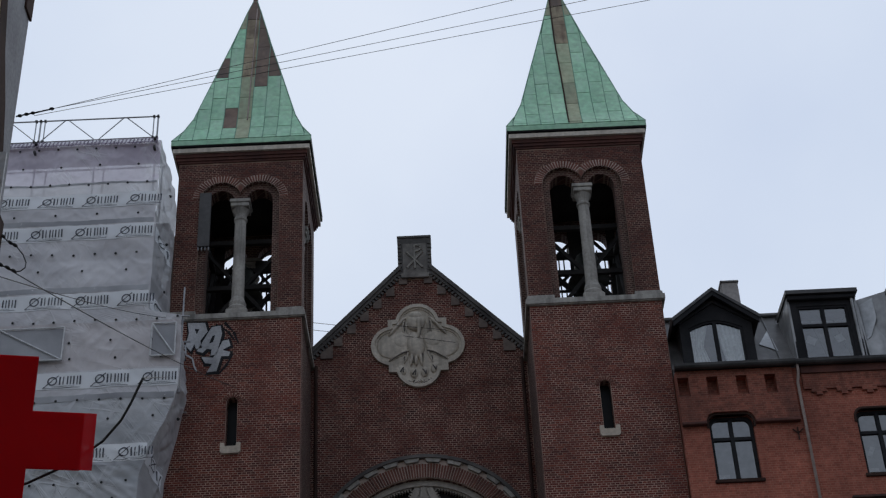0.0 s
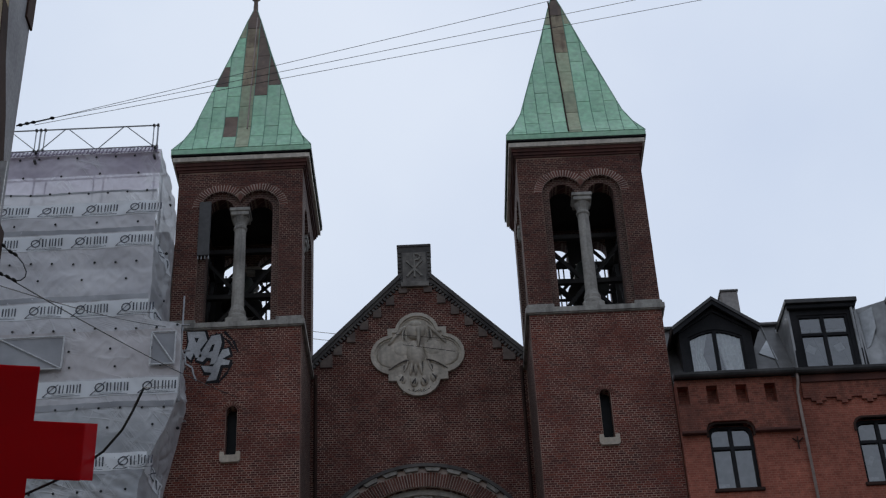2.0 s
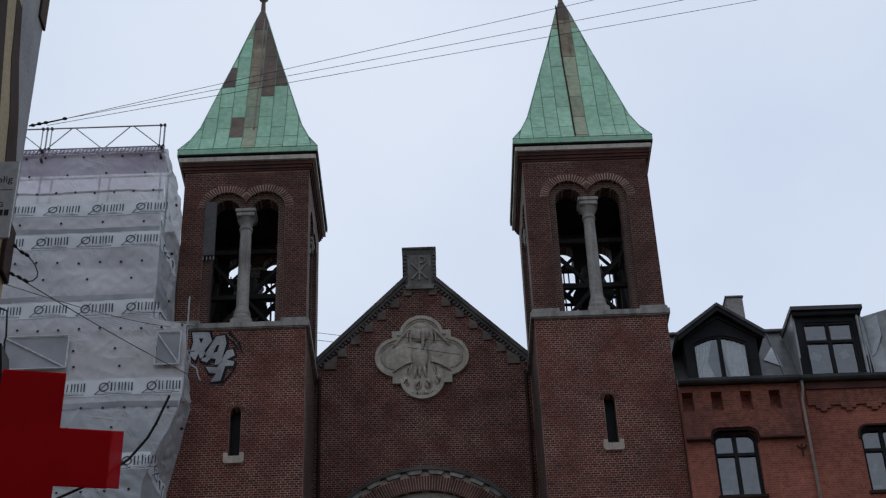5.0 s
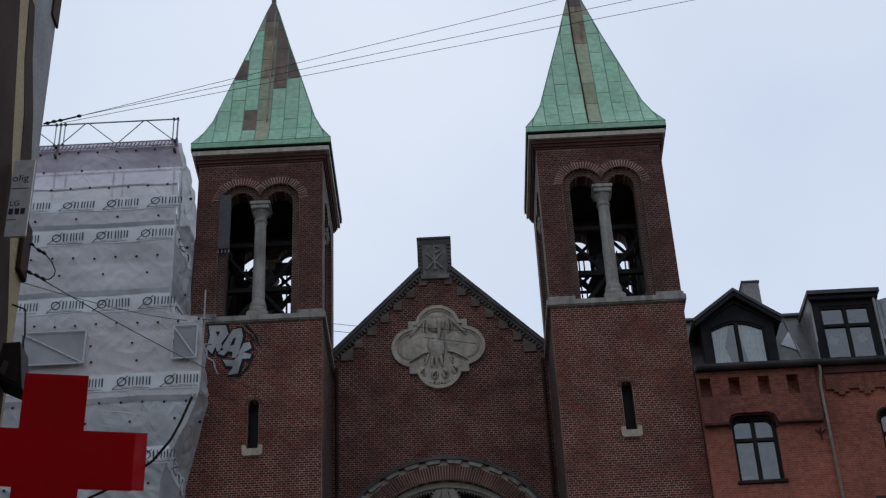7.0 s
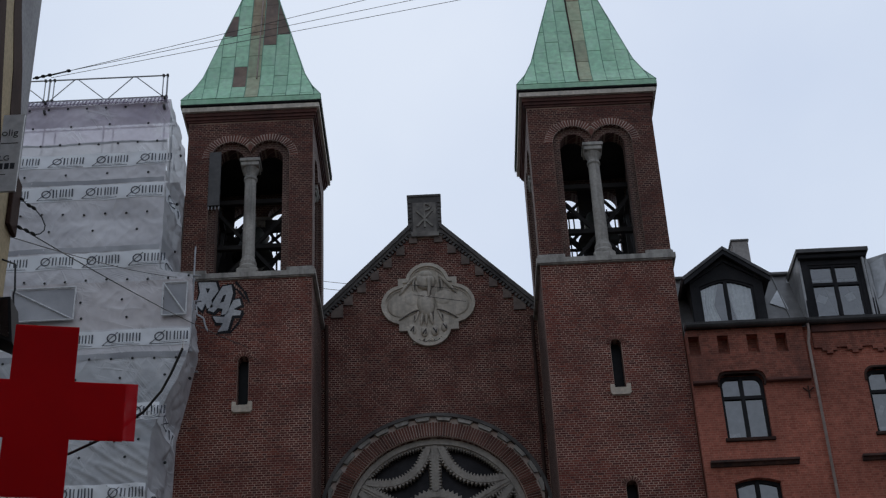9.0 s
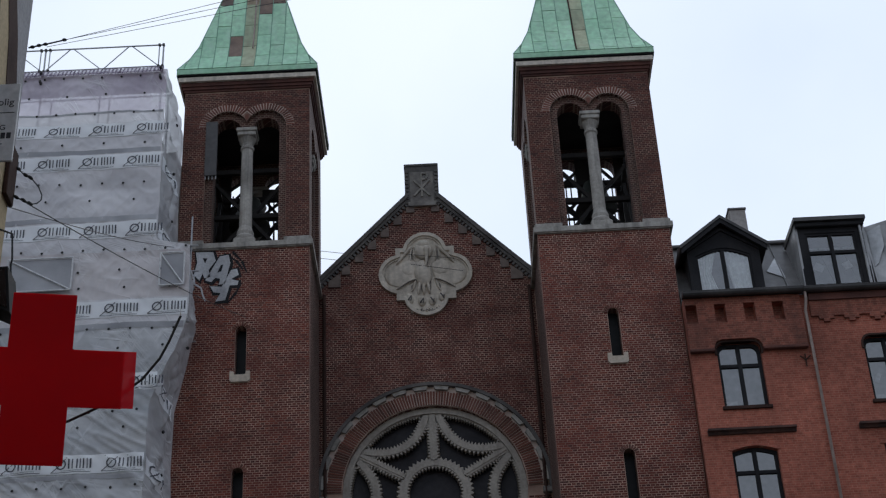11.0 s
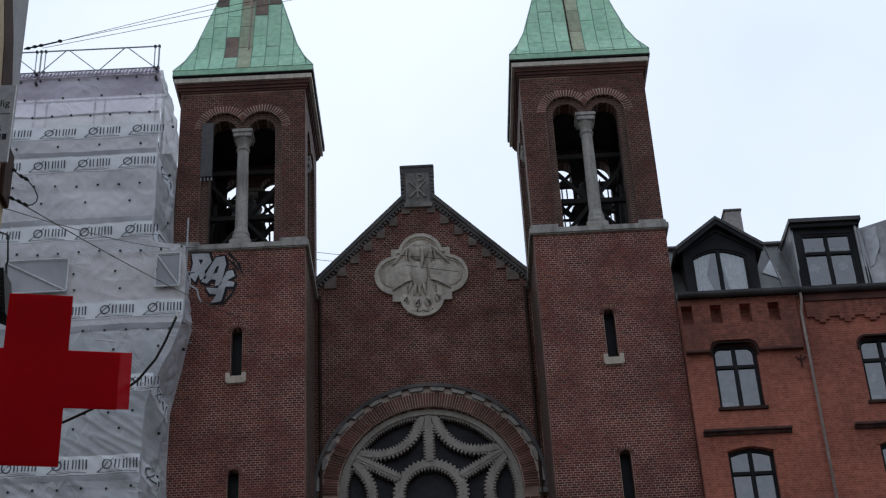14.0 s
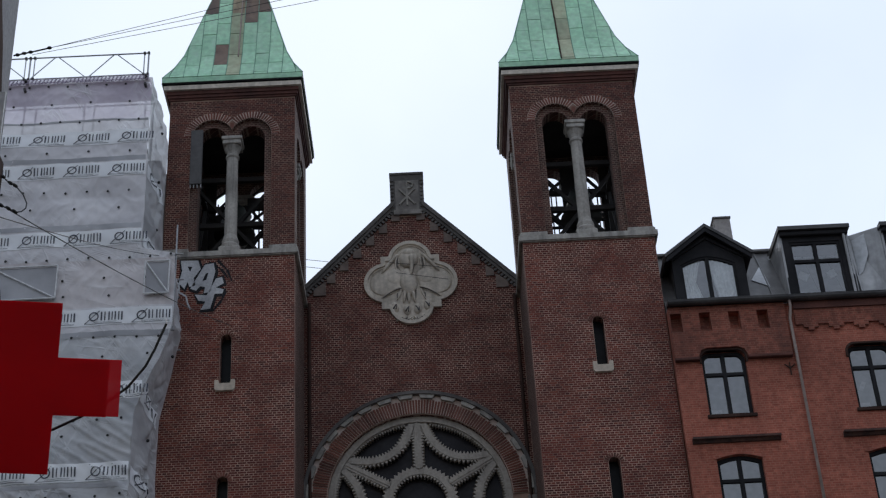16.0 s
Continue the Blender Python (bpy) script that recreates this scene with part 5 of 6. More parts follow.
part("side_sheet", bm, FLAP_TARP, sheeting, "loose crumpled sheeting flap against the tower", True)
BANDS = [28.50, 27.38, 25.12, 22.66, 20.50, 18.26]


def mark(x, zb):
    """One printed mark: a slashed ring, a few strokes and a fine line."""
    bm = bmesh.new()
    def stroke(a, b, w):
        a, b = Vector(a), Vector(b)
        n = max(2, int((b - a).length / 0.08))
        t = (b - a).normalized()
        nr = Vector((-t.y, t.x)) * w / 2
        for i in range(n):
            p, q = a.lerp(b, i / n), a.lerp(b, (i + 1) / n)
            bm.faces.new([bm.verts.new((x + u.x, sheet_y(x + u.x, zb + u.y) - 0.024, zb + u.y)) for u in (p - nr, q - nr, q + nr, p + nr)])
    ring = arc(0.0, 0.24, 0.115, 0, 360, 16)
    for a, b in zip(ring, ring[1:]):
        stroke(a, b, 0.036)
    stroke((-0.24, 0.03), (0.15, 0.40), 0.022)
    for dx, w in ((0.20, 0.040), (0.29, 0.028), (0.40, 0.036), (0.48, 0.028), (0.56, 0.036), (0.65, 0.028), (0.73, 0.040)):
        stroke((dx, 0.12), (dx, 0.37), w)
    stroke((-0.24, 0.035), (0.74, 0.035), 0.014)
    stroke((0.0, 0.075), (0.60, 0.075), 0.008)
    return bm


for bi, zt in enumerate(BANDS):
    e = along(EDGE, zt - 0.25)
    h = 0.49
    bm = bmesh.new()
    n = 90
    rows = []
    for j in range(7):
        z = zt - h * j / 6
        rows.append([bm.verts.new((xx, sheet_y(xx, z) - 0.012, z + 0.012 * math.sin(xx * 3))) for xx in [-14.6 + (e - 0.03 + 14.6) * i / n for i in range(n + 1)]])
    for j in range(6):
        for i in range(n):
            bm.faces.new((rows[j][i], rows[j][i + 1], rows[j + 1][i + 1], rows[j + 1][i]))
    strip = part("banner_strip", bm, BANNER, sheeting, "white printed banner strip", True)
    x = e - 0.62 - 0.2 * (bi % 2)
    while x > -14.2:
        tagged(part("printed_mark", mark(x, zt - h + 0.01), BANNER_INK, strip), kind="stuff")
        x -= 1.24
# the strips that run on round the corner, with the ring mark
for zt in (27.30, 25.05, 20.42, 18.18):
    bm = bmesh.new()
    rows = [[bm.verts.new(flap_point(0.02 + 0.68 * i / 16, zt - 0.30 * i / 16 - 0.47 * j / 5, 0.012)) for i in range(17)] for j in range(6)]
    for j in range(5):
        for i in range(16):
            bm.faces.new((rows[j][i], rows[j][i + 1], rows[j + 1][i + 1], rows[j + 1][i]))
    strip = part("banner_strip", bm, BANNER, sheeting, "white printed banner strip", True)
    bm = bmesh.new()
    ring = arc(0.26, 0.27, 0.13, 0, 360, 16)
    for loop, w in ((ring, 0.03), ([(0.12, 0.06), (0.25, 0.25), (0.40, 0.46)], 0.022), ([(0.50, 0.14), (0.50, 0.27), (0.50, 0.40)], 0.03), ([(0.62, 0.14), (0.62, 0.27), (0.62, 0.40)], 0.03)):
        for p, q in zip(loop, loop[1:]):
            p, q = Vector(p), Vector(q)
            d = (q - p).normalized()
            nr = Vector((-d.y, d.x)) * w / 2
            bm.faces.new([bm.verts.new(flap_point(0.02 + u.x, zt - 0.47 - 0.44 * u.x + u.y, 0.024)) for u in (p - nr, q - nr, q + nr, p + nr)])
    tagged(part("printed_mark", bm, BANNER_INK, strip), kind="stuff")
# ties that hold the sheeting
bm = bmesh.new()
bmesh.ops.create_uvsphere(bm, u_segments=8, v_segments=5, radius=0.036, matrix=Matrix.Diagonal((1, 0.6, 1, 1)))
tie0 = part("tie", bm, RUBBER, sheeting)
ties = []
for z, step, off in ((30.08, 0.55, 0.2), (28.82, 0.55, 0.32), (26.42, 0.58, 0.45), (24.24, 0.55, 0.1), (21.80, 0.56, 0.25), (19.45, 0.6, 0.3), (17.40, 0.6, 0.2), (29.45, 1.1, 0.6), (27.75, 1.15, 0.5), (25.85, 1.2, 0.7), (23.60, 1.1, 0.75), (23.05, 1.2, 0.5), (21.25, 1.15, 0.35), (19.0, 1.15, 0.6)):
    x = along(EDGE, z) - off
    while x > -13.0:
        ties.append((x, z + random.uniform(-0.03, 0.03)))
        x -= step
for i, (x, z) in enumerate(ties):
    ob = tie0 if i == 0 else new("tie", tie0.data)
    ob.parent = sheeting
    ob.location = (x, sheet_y(x, z) - 0.03, z)
bm = bmesh.new()
for j, z in enumerate((28.9, 27.2, 25.6, 23.4, 21.6, 19.2, 18.0)):
    t = 0.45
    e, b = along(EDGE, z), along(BACK, z)
    bmesh.ops.create_uvsphere(bm, u_segments=8, v_segments=5, radius=0.045, matrix=Matrix.Translation((e + (b - e) * t + 0.10, SY + 1.6 * t, z)))
tagged(part("flap_tie", bm, RUBBER, sheeting), kind="stuff")
# tubes
def pole(a, b, r=0.026, name="tube"):
    bm = bmesh.new()
    rod(bm, a, b, r, 8)
    return part(name, bm, TUBE, scaffold)
for x in (-7.62, -9.35, -11.05, -12.8, -14.5):
    for y in (SY, 37.6):
        pole((x, y, GROUND + 0.1), (x, y, 31.36 if x in (-7.62, -11.05, -14.5) and y == SY else 30.3), name="standard")
for z in (30.3, 28.2, 26.1, 24.2, 22.0, 19.9, 17.8, 15.6):
    for y in (SY + 0.02, 37.6):
        pole((-14.6, y, z), (-7.55 if z > 24.5 or z < 20 else -6.5, y, z), name="ledger")
    bm = bmesh.new()
    box(bm, -14.6, -7.6, SY + 0.1, 37.5, z + 0.03, z + 0.07)
    part("deck", bm, TIMBER, scaffold)
for z in (31.30, 30.52):
    pole((-14.6, SY - 0.01, z), (-7.6, SY - 0.01, z), 0.022, "guard_rail")
x = -7.72
for k in range(4):
    for b0, b1 in (((x, 30.52), (x - 0.82, 31.30)), ((x - 0.9, 31.30), (x - 1.60, 30.52))):
        pole((b0[0], SY - 0.01, b0[1]), (b1[0], SY - 0.01, b1[1]), 0.016, "brace")
    x -= 1.70
for x in (-7.74, -10.92, -11.18):
    pole((x, SY - 0.01, 30.5), (x, SY - 0.01, 31.30), 0.018, "guard_post")
bm = bmesh.new()
rows = [[bm.verts.new((-14.6 + 0.05 * i, SY - 0.10 + 0.02 * math.sin(i * 0.5) - (0.10 if j == 0 else 0), 30.18 + 0.24 * j)) for i in range(142)] for j in range(2)]
for i in range(141):
    bm.faces.new((rows[0][i], rows[0][i + 1], rows[1][i + 1], rows[1][i]))
part("toe_netting", bm, NETTING, scaffold, "violet-grey netting along the top deck")
for i in range(64):
    bm = bmesh.new()
    x = -7.6 - 0.11 * i
    beam(bm, (x, SY - 0.24, 30.16), (x + 0.03, SY - 0.10, 30.44), 0.035, 0.02)
    part("deck_slat", bm, NETTING, scaffold)
for x in (-7.62, -7.74, -11.05, -10.92, -11.18):
    for z in (31.30, 30.52, 30.30, 29.98):
        if z < 30.4 and x in (-7.74, -10.92, -11.18):
            continue
        bm = bmesh.new()
        box(bm, x - 0.034, x + 0.034, SY - 0.05 if z > 30.4 else SY - 0.28, SY + 0.04, z - 0.04, z + 0.04, 0.01)
        part("coupler", bm, GUTTER, scaffold)
# sheeted frames at the tower platform
for x0, x1 in ((-7.30, -6.66), (-11.35, -9.62)):
    bm = bmesh.new()
    y = SY - 0.26
    for a, b in (((x0, 23.98), (x1, 23.98)), ((x1, 23.98), (x1, 22.98)), ((x1, 22.98), (x0, 22.98)), ((x0, 22.98), (x0, 23.98)), ((x0, 23.98), (x1, 22.98))):
        rod(bm, (a[0], y, a[1]), (b[0], y, b[1]), 0.022, 6)
    guard = part("side_guard", bm, PAPER, scaffold, "pale guard frame with a diagonal")
    bm = bmesh.new()
    box(bm, x0 + 0.03, x1 - 0.03, y + 0.03, y + 0.034, 23.0, 23.96)
    part("guard_sheet", bm, TARP_SEAM, guard)
pole((-6.54, SY, 22.0), (-6.54, SY, 25.25), 0.024, "standard")
pole((-7.6, SY - 0.03, 24.36), (-6.35, SY - 0.03, 24.30), 0.024, "ledger")
bm = bmesh.new()
box(bm, -7.4, -6.75, SY + 0.1, 38.0, 24.2, 24.26)
part("deck", bm, TIMBER, scaffold)

# ---- painted mark on the tower ----
graffiti = thing("graffiti", "white and black spray-painted lettering on the brick tower", "graffiti")
GM = Matrix.Translation((-6.74, TOWER_Y - 0.016, 25.20)) @ Matrix.Diagonal((1.36 / 100, 1, -1.66 / 100, 1))
SHAPES = [
    [[(2, 2), (38, 3), (44, 20), (30, 38), (34, 52), (22, 54), (18, 44), (12, 58), (0, 46), (6, 22)], [(17, 14), (27, 15), (22, 25)]],
    [[(52, 12), (70, 10), (74, 26), (64, 66), (52, 68), (54, 56), (44, 54), (36, 62), (24, 58)], [(54, 30), (60, 28), (56, 42), (48, 44)]],
    [[(76, 40), (88, 38), (92, 50), (76, 58), (92, 62), (90, 70), (74, 70), (66, 98), (46, 100), (56, 84), (42, 82), (34, 70), (58, 72)]],
]
def swollen(loop, d):
    """The outline moved outwards by d."""
    pts = [Vector(p) for p in loop]
    area = sum(p.x * q.y - q.x * p.y for p, q in zip(pts, pts[1:] + pts[:1]))
    out = []
    for i, p in enumerate(pts):
        a, b = (p - pts[i - 1]).normalized(), (pts[(i + 1) % len(pts)] - p).normalized()
        nr = Vector((a.y + b.y, -a.x - b.x))
        nr = nr.normalized() * (d if area > 0 else -d) if nr.length > 0.05 else Vector((0, 0))
        out.append(tuple(p + nr))
    return out


for i, lp in enumerate(SHAPES):
    bm = bmesh.new()
    plate(bm, [[(x + 1.5, y + 1.5) for x, y in swollen(lp[0], 5.0)]], -0.003 - 0.001 * i, 0.004, GM)
    part("dark_outline", bm, BLACK_PAINT, graffiti)
for pts in (((78, 4), (98, 24), (108, 46)), ((60, 8), (86, 22), (100, 40)), ((96, 66), (88, 84), (70, 104))):
    bm = bmesh.new()
    for p, q in zip(pts, pts[1:]):
        d = (Vector(q) - Vector(p)).normalized()
        nr = Vector((-d.y, d.x)) * 3.0
        plate(bm, [[tuple(Vector(p) - nr), tuple(Vector(q) - nr * 0.4), tuple(Vector(q) + nr * 0.4), tuple(Vector(p) + nr)]], 0.000, 0.004, GM)
    part("dark_stroke", bm, BLACK_PAINT, graffiti)
for lp in SHAPES:
    bm = bmesh.new()
    plate(bm, lp, -0.008, -0.004, GM)
    part("white_letter", bm, GRAFFITI, graffiti)
bm = bmesh.new()
for a, b in zip([(0, 46), (2, 64), (16, 72), (20, 86)], [(2, 64), (16, 72), (20, 86), (26, 98)]):
    d = (Vector(b) - Vector(a)).normalized()
    nr = Vector((-d.y, d.x)) * 1.6
    plate(bm, [[tuple(Vector(a) - nr), tuple(Vector(b) - nr), tuple(Vector(b) + nr), tuple(Vector(a) + nr)]], -0.006, -0.002, GM)
part("white_outline", bm, GRAFFITI, graffiti)

# ---- louvre panel in the bell opening ----
shutter = thing("shutter", "dark louvred shutter hung in the bell opening", "shutter")
bm = bmesh.new()
box(bm, TOWERS[0] - 1.19, TOWERS[0] - 0.84, TOWER_Y - 0.05, TOWER_Y + 0.06, 27.75, 29.68, 0.012)
part("board", bm, GUTTER, shutter)
for k in range(4):
    bm = bmesh.new()
    x = TOWERS[0] - 1.16 + 0.1 * k
    rod(bm, (x, TOWER_Y, 27.64), (x, TOWER_Y, 27.76), 0.02)
    part("peg", bm, TUBE, shutter)

# ---- corner house, near ----
corner = thing("corner_house", "yellow rendered corner house with brown woodwork", "house")
CX, CY = -4.97, 16.0
bm = bmesh.new()
box(bm, -16, CX, -24, CY, GROUND, 22)
part("house_wall", bm, RENDER_YELLOW, corner)
def strip(name, pts, mat, proud, label=""):
    """A band on the street wall: pts are (y, z)."""
    bm = bmesh.new()
    plate(bm, [pts], CX - 0.05, CX + proud, YZX)
    return part(name, bm, mat, corner, label)
strip("pilaster", [(15.0, 16.6), (16.0, 16.6), (16.0, 12.6), (15.86, 12.6), (15.82, 13.3), (15.60, 14.07), (15.29, 14.72), (15.11, 15.4)], RENDER_GREY, 0.006, "pale grey rendered pilaster")
strip("brown_panel", [(14.86, 15.4), (15.105, 15.4), (15.285, 14.72), (15.595, 14.07), (15.815, 13.3), (15.82, 12.9), (15.46, 12.9), (15.37, 13.27), (15.28, 13.81), (15.02, 14.46)], BROWN_PAINT, 0.008)
strip("upper_pilaster", [(14.95, 19.0), (16.0, 19.0), (16.0, 16.61), (15.05, 16.61)], RENDER_GREY, 0.006)
bm = bmesh.new()
box(bm, CX + 0.004, CX + 0.035, 15.75, 16.04, 15.88, 18.5, 0.006)
part("brown_board", bm, BROWN_PAINT, corner)
bm = bmesh.new()
box(bm, CX + 0.004, CX + 0.06, 15.72, 16.02, 11.86, 12.6, 0.01)
part("anchor_board", bm, BROWN_PAINT, corner, "brown board that carries the wire anchors")
bm = bmesh.new()
plate(bm, [[(12.2, 9.0), (15.92, 9.0), (15.90, 10.3), (15.70, 11.17), (15.52, 11.69), (15.05, 13.02), (14.92, 13.51), (14.74, 14.24), (14.55, 14.96), (14.4, 15.8), (14.3, 20), (12.2, 20)]], CX - 0.02, CX + 0.008, YZX)
part("bay_panel", bm, BROWN_PAINT, corner, "dark brown bay panelling")

board = thing("sale_sign", "white estate agent board projecting from the wall", "sign")
SGY, SX0, SX1, SZ0, SZ1 = 15.1, CX + 0.03, CX + 0.275, 11.87, 12.96
bm = bmesh.new()
box(bm, SX0, SX1, SGY, SGY + 0.03, SZ0, SZ1, 0.004)
part("panel", bm, SIGN_WHITE, board)
def lettering(body, x, z, size, parent, mat):
    cu = bpy.data.curves.new("lettering", "FONT")
    cu.body, cu.size, cu.extrude = body, size, 0.001
    ob = new("lettering", cu)
    dg = bpy.context.evaluated_depsgraph_get()
    me = bpy.data.meshes.new_from_object(ob.evaluated_get(dg))
    bpy.data.objects.remove(ob)
    me.materials.append(mat)
    ob = new("lettering", me)
    ob.parent = parent
    ob.matrix_basis = Matrix.Translation((x, SGY - 0.003, z)) @ pose(0, 0, 0, 90, 0, 0)
lettering("olig", SX0 + 0.005, SZ1 - 0.31, 0.135, board, INK)
lettering("LG", SX0 + 0.01, SZ1 - 0.66, 0.10, board, INK)
for dx in (0.015, 0.085, 0.15):
    bm = bmesh.new()
    box(bm, SX0 + dx, SX0 + dx + 0.05, SGY - 0.004, SGY + 0.004, SZ1 - 0.78, SZ1 - 0.70)
    part("print_bar", bm, INK, board)
for zz, w in ((0.42, 0.2), (0.86, 0.1)):
    bm = bmesh.new()
    box(bm, SX0 + 0.01, SX0 + 0.01 + w, SGY - 0.004, SGY + 0.004, SZ1 - zz, SZ1 - zz + 0.008)
    part("print_line", bm, INK, board)

lamp = thing("floodlight", "black box floodlight fixed to the corner house", "lamp")
LM = Matrix.Translation((CX + 0.02, 15.75, 10.20)) @ pose(0, 0, 0, 0, 4, 0)
bm = bmesh.new()
plate(bm, [[(0, 0.09), (0.31, -0.04), (0.19, 0.54), (0.0, 0.52)]], -0.25, 0.1, LM)
part("housing", bm, BLACK_PAINT, lamp)
bm = bmesh.new()
plate(bm, [[(0.03, 0.11), (0.27, 0.01), (0.17, 0.50), (0.03, 0.48)]], -0.262, -0.252, LM)
part("lens", bm, GLASS, lamp)
bm = bmesh.new()
plate(bm, [[(0.03, 0.16), (0.08, 0.14), (0.10, 0.28), (0.05, 0.30)]], -0.258, -0.2535, LM)
part("reflector", bm, PAPER, lamp)
bm = bmesh.new()
tube(bm, [(CX + 0.20, 15.8, 10.38), (CX + 0.217, 15.8, 10.63), (CX + 0.182, 15.8, 10.93), (CX + 0.192, 15.8, 11.0), (CX + 0.16, 15.8, 11.345), (CX + 0.0, 15.8, 11.42)], 0.012, 6)
part("cable", bm, RUBBER, lamp)

# ---- red cross sign ----
cross = thing("cross_sign", "red acrylic cross sign hung out over the street", "sign", at=(-1.875, 7.2, 4.87))
cross.rotation_euler = (0, 0, radians(11))
u = 0.148
def plus(k, right):
    return [(-u, -3 * u), (u, -3 * u), (u, -u), (right, -u), (right, u), (u, u), (u, 3 * u), (-u, 3 * u), (-u, u), (-3 * u, u), (-3 * u, -u), (-u, -u)]
bm = bmesh.new()
plate(bm, [plus(1, 3 * u)], -0.02, -0.014)
part("front_panel", bm, RED_ACRYLIC, cross, "red acrylic panel")
bm = bmesh.new()
plate(bm, [plus(1, 2.62 * u)], -0.012, -0.007)
part("back_panel", bm, RED_ACRYLIC, cross)
bm = bmesh.new()
rod(bm, (-3 * u, 0.01, 0), (-3.2, 0.01 + 0.6, 0), 0.02, 8)
part("bracket", bm, BLACK_PAINT, cross)

# ---- wires ----
def wire(name, label, pts, r, mat=RUBBER, category="wire", n=6):
    bm = bmesh.new()
    tube(bm, pts, r, n)
    return tagged(part(name, bm, mat), label, category, "overhead wires")


for z_end, z_at, z0 in ((17.60, 14.37, 14.34), (17.03, 14.34, 14.34), (16.70, 14.27, 14.27)):
    wire("span_wire", "thin steel span wire high over the street", sag((-4.50 if z0 > 14.3 else -4.72, 16, z0 if z0 > 14.3 else 14.24), (8.2, 16, z_end), 0.0, 14), 0.0038, GUTTER)
wire("anchor_chain", "dark insulator chain at the house corner", [(CX + 0.02, 16.0, 14.24), (-4.71, 16, 14.29), (-4.50, 16, 14.34)], 0.011)
for x, z in ((-4.90, 14.25), (-4.82, 14.27), (-4.74, 14.285), (-4.51, 14.34)):
    bm = bmesh.new()
    bmesh.ops.create_uvsphere(bm, u_segments=10, v_segments=7, radius=0.023, matrix=Matrix.Translation((x, 16, z)) @ Matrix.Diagonal((1.4, 1, 0.9, 1)))
    tagged(part("insulator", bm, RUBBER, None, "", True), "dark insulator threaded on the steel wire", "insulator", "wire insulators")
wire("stay_wire", "thin stay wire from house corner to church tower", sag((CX + 0.05, 16, 12.02), (-5.25, 38.19, 23.0), 0.12, 12), 0.008)
wire("stay_wire", "thin stay wire from house corner to church tower", sag((CX + 0.01, 15.95, 11.83), (-7.15, 38.1, 25.3), 0.1, 12), 0.007)
wire("jumper_cable", "short looped cable between two wire anchors", [(CX + 0.05, 16, 12.42), (-4.83, 16, 12.32), (-4.72, 16, 12.24), (-4.63, 16, 12.12), (-4.58, 16, 12.0), (-4.585, 16, 11.93), (-4.63, 16, 11.885), (-4.69, 16, 11.88), (-4.92, 16, 12.01)], 0.008)
for pts in (((-4.90, 12.40), (-4.80, 12.30), (-4.74, 12.26)), ((-4.88, 11.99), (-4.79, 11.94), (-4.71, 11.89))):
    for x, z in pts:
        bm = bmesh.new()
        bmesh.ops.create_uvsphere(bm, u_segments=10, v_segments=7, radius=0.026, matrix=Matrix.Translation((x, 16, z)) @ pose(0, 0, 0, 0, 40, 0) @ Matrix.Diagonal((1.7, 1, 0.8, 1)))
        tagged(part("insulator", bm, RUBBER, None, "", True), "dark insulator threaded on the steel wire", "insulator", "wire insulators")
cab = [(-4.97, 4.55), (-3.4, 4.44), (-2.6, 4.52), (-2.03, 4.69), (-1.78, 4.765), (-1.58, 4.86), (-1.44, 4.97), (-1.36, 5.08), (-1.32, 5.17), (-1.27, 5.31)]
wire("power_cable", "slack black cable passing behind the cross", [(x, 7.45, z) for x, z in cab], 0.0065, RUBBER, "cable")
wire("stay_wire", "thin stay wire from the cable end to the scaffold", [(-1.27, 7.45, 5.31), (-6.72, 36.42, 22.41)], 0.003)
bm = bmesh.new()
rod(bm, (-14, 60, GROUND), (-14, 60, 41.5), 0.25, 8)
tagged(part("far_mast", bm, GUTTER), "tall grey mast behind the church", "mast")
for z in (38.75, 38.37):
    wire("far_wire", "thin wire strung behind the church", [(-14, 60, z + 1.6), (-5.04, 60, z), (3, 60, z - 1.45)], 0.012, GUTTER)
# ---- unseen plain houses, added to close the street and block light ----
for name, x0, x1, y0, y1, h, mat in (("unseen_house", 8.2, 18, -24, 19, 21, PALE_WALL), ("unseen_house", -16, 18, -34, -24.2, 20, RENDER_YELLOW)):
    ob = thing(name, "unseen plain house added to close the street and block light", "house")
    bm = bmesh.new()
    box(bm, x0, x1, y0, y1, GROUND, h)
    part("house_wall", bm, mat, ob)


# ---- copper sheets of the spires ----
def half_at(z):
    for (h0, z0), (h1, z1) in zip(SPIRE, SPIRE[1:]):
        if z <= z1:
            return h0 + (h1 - h0) * (z - z0) / (z1 - z0)
    return SPIRE[-1][0]


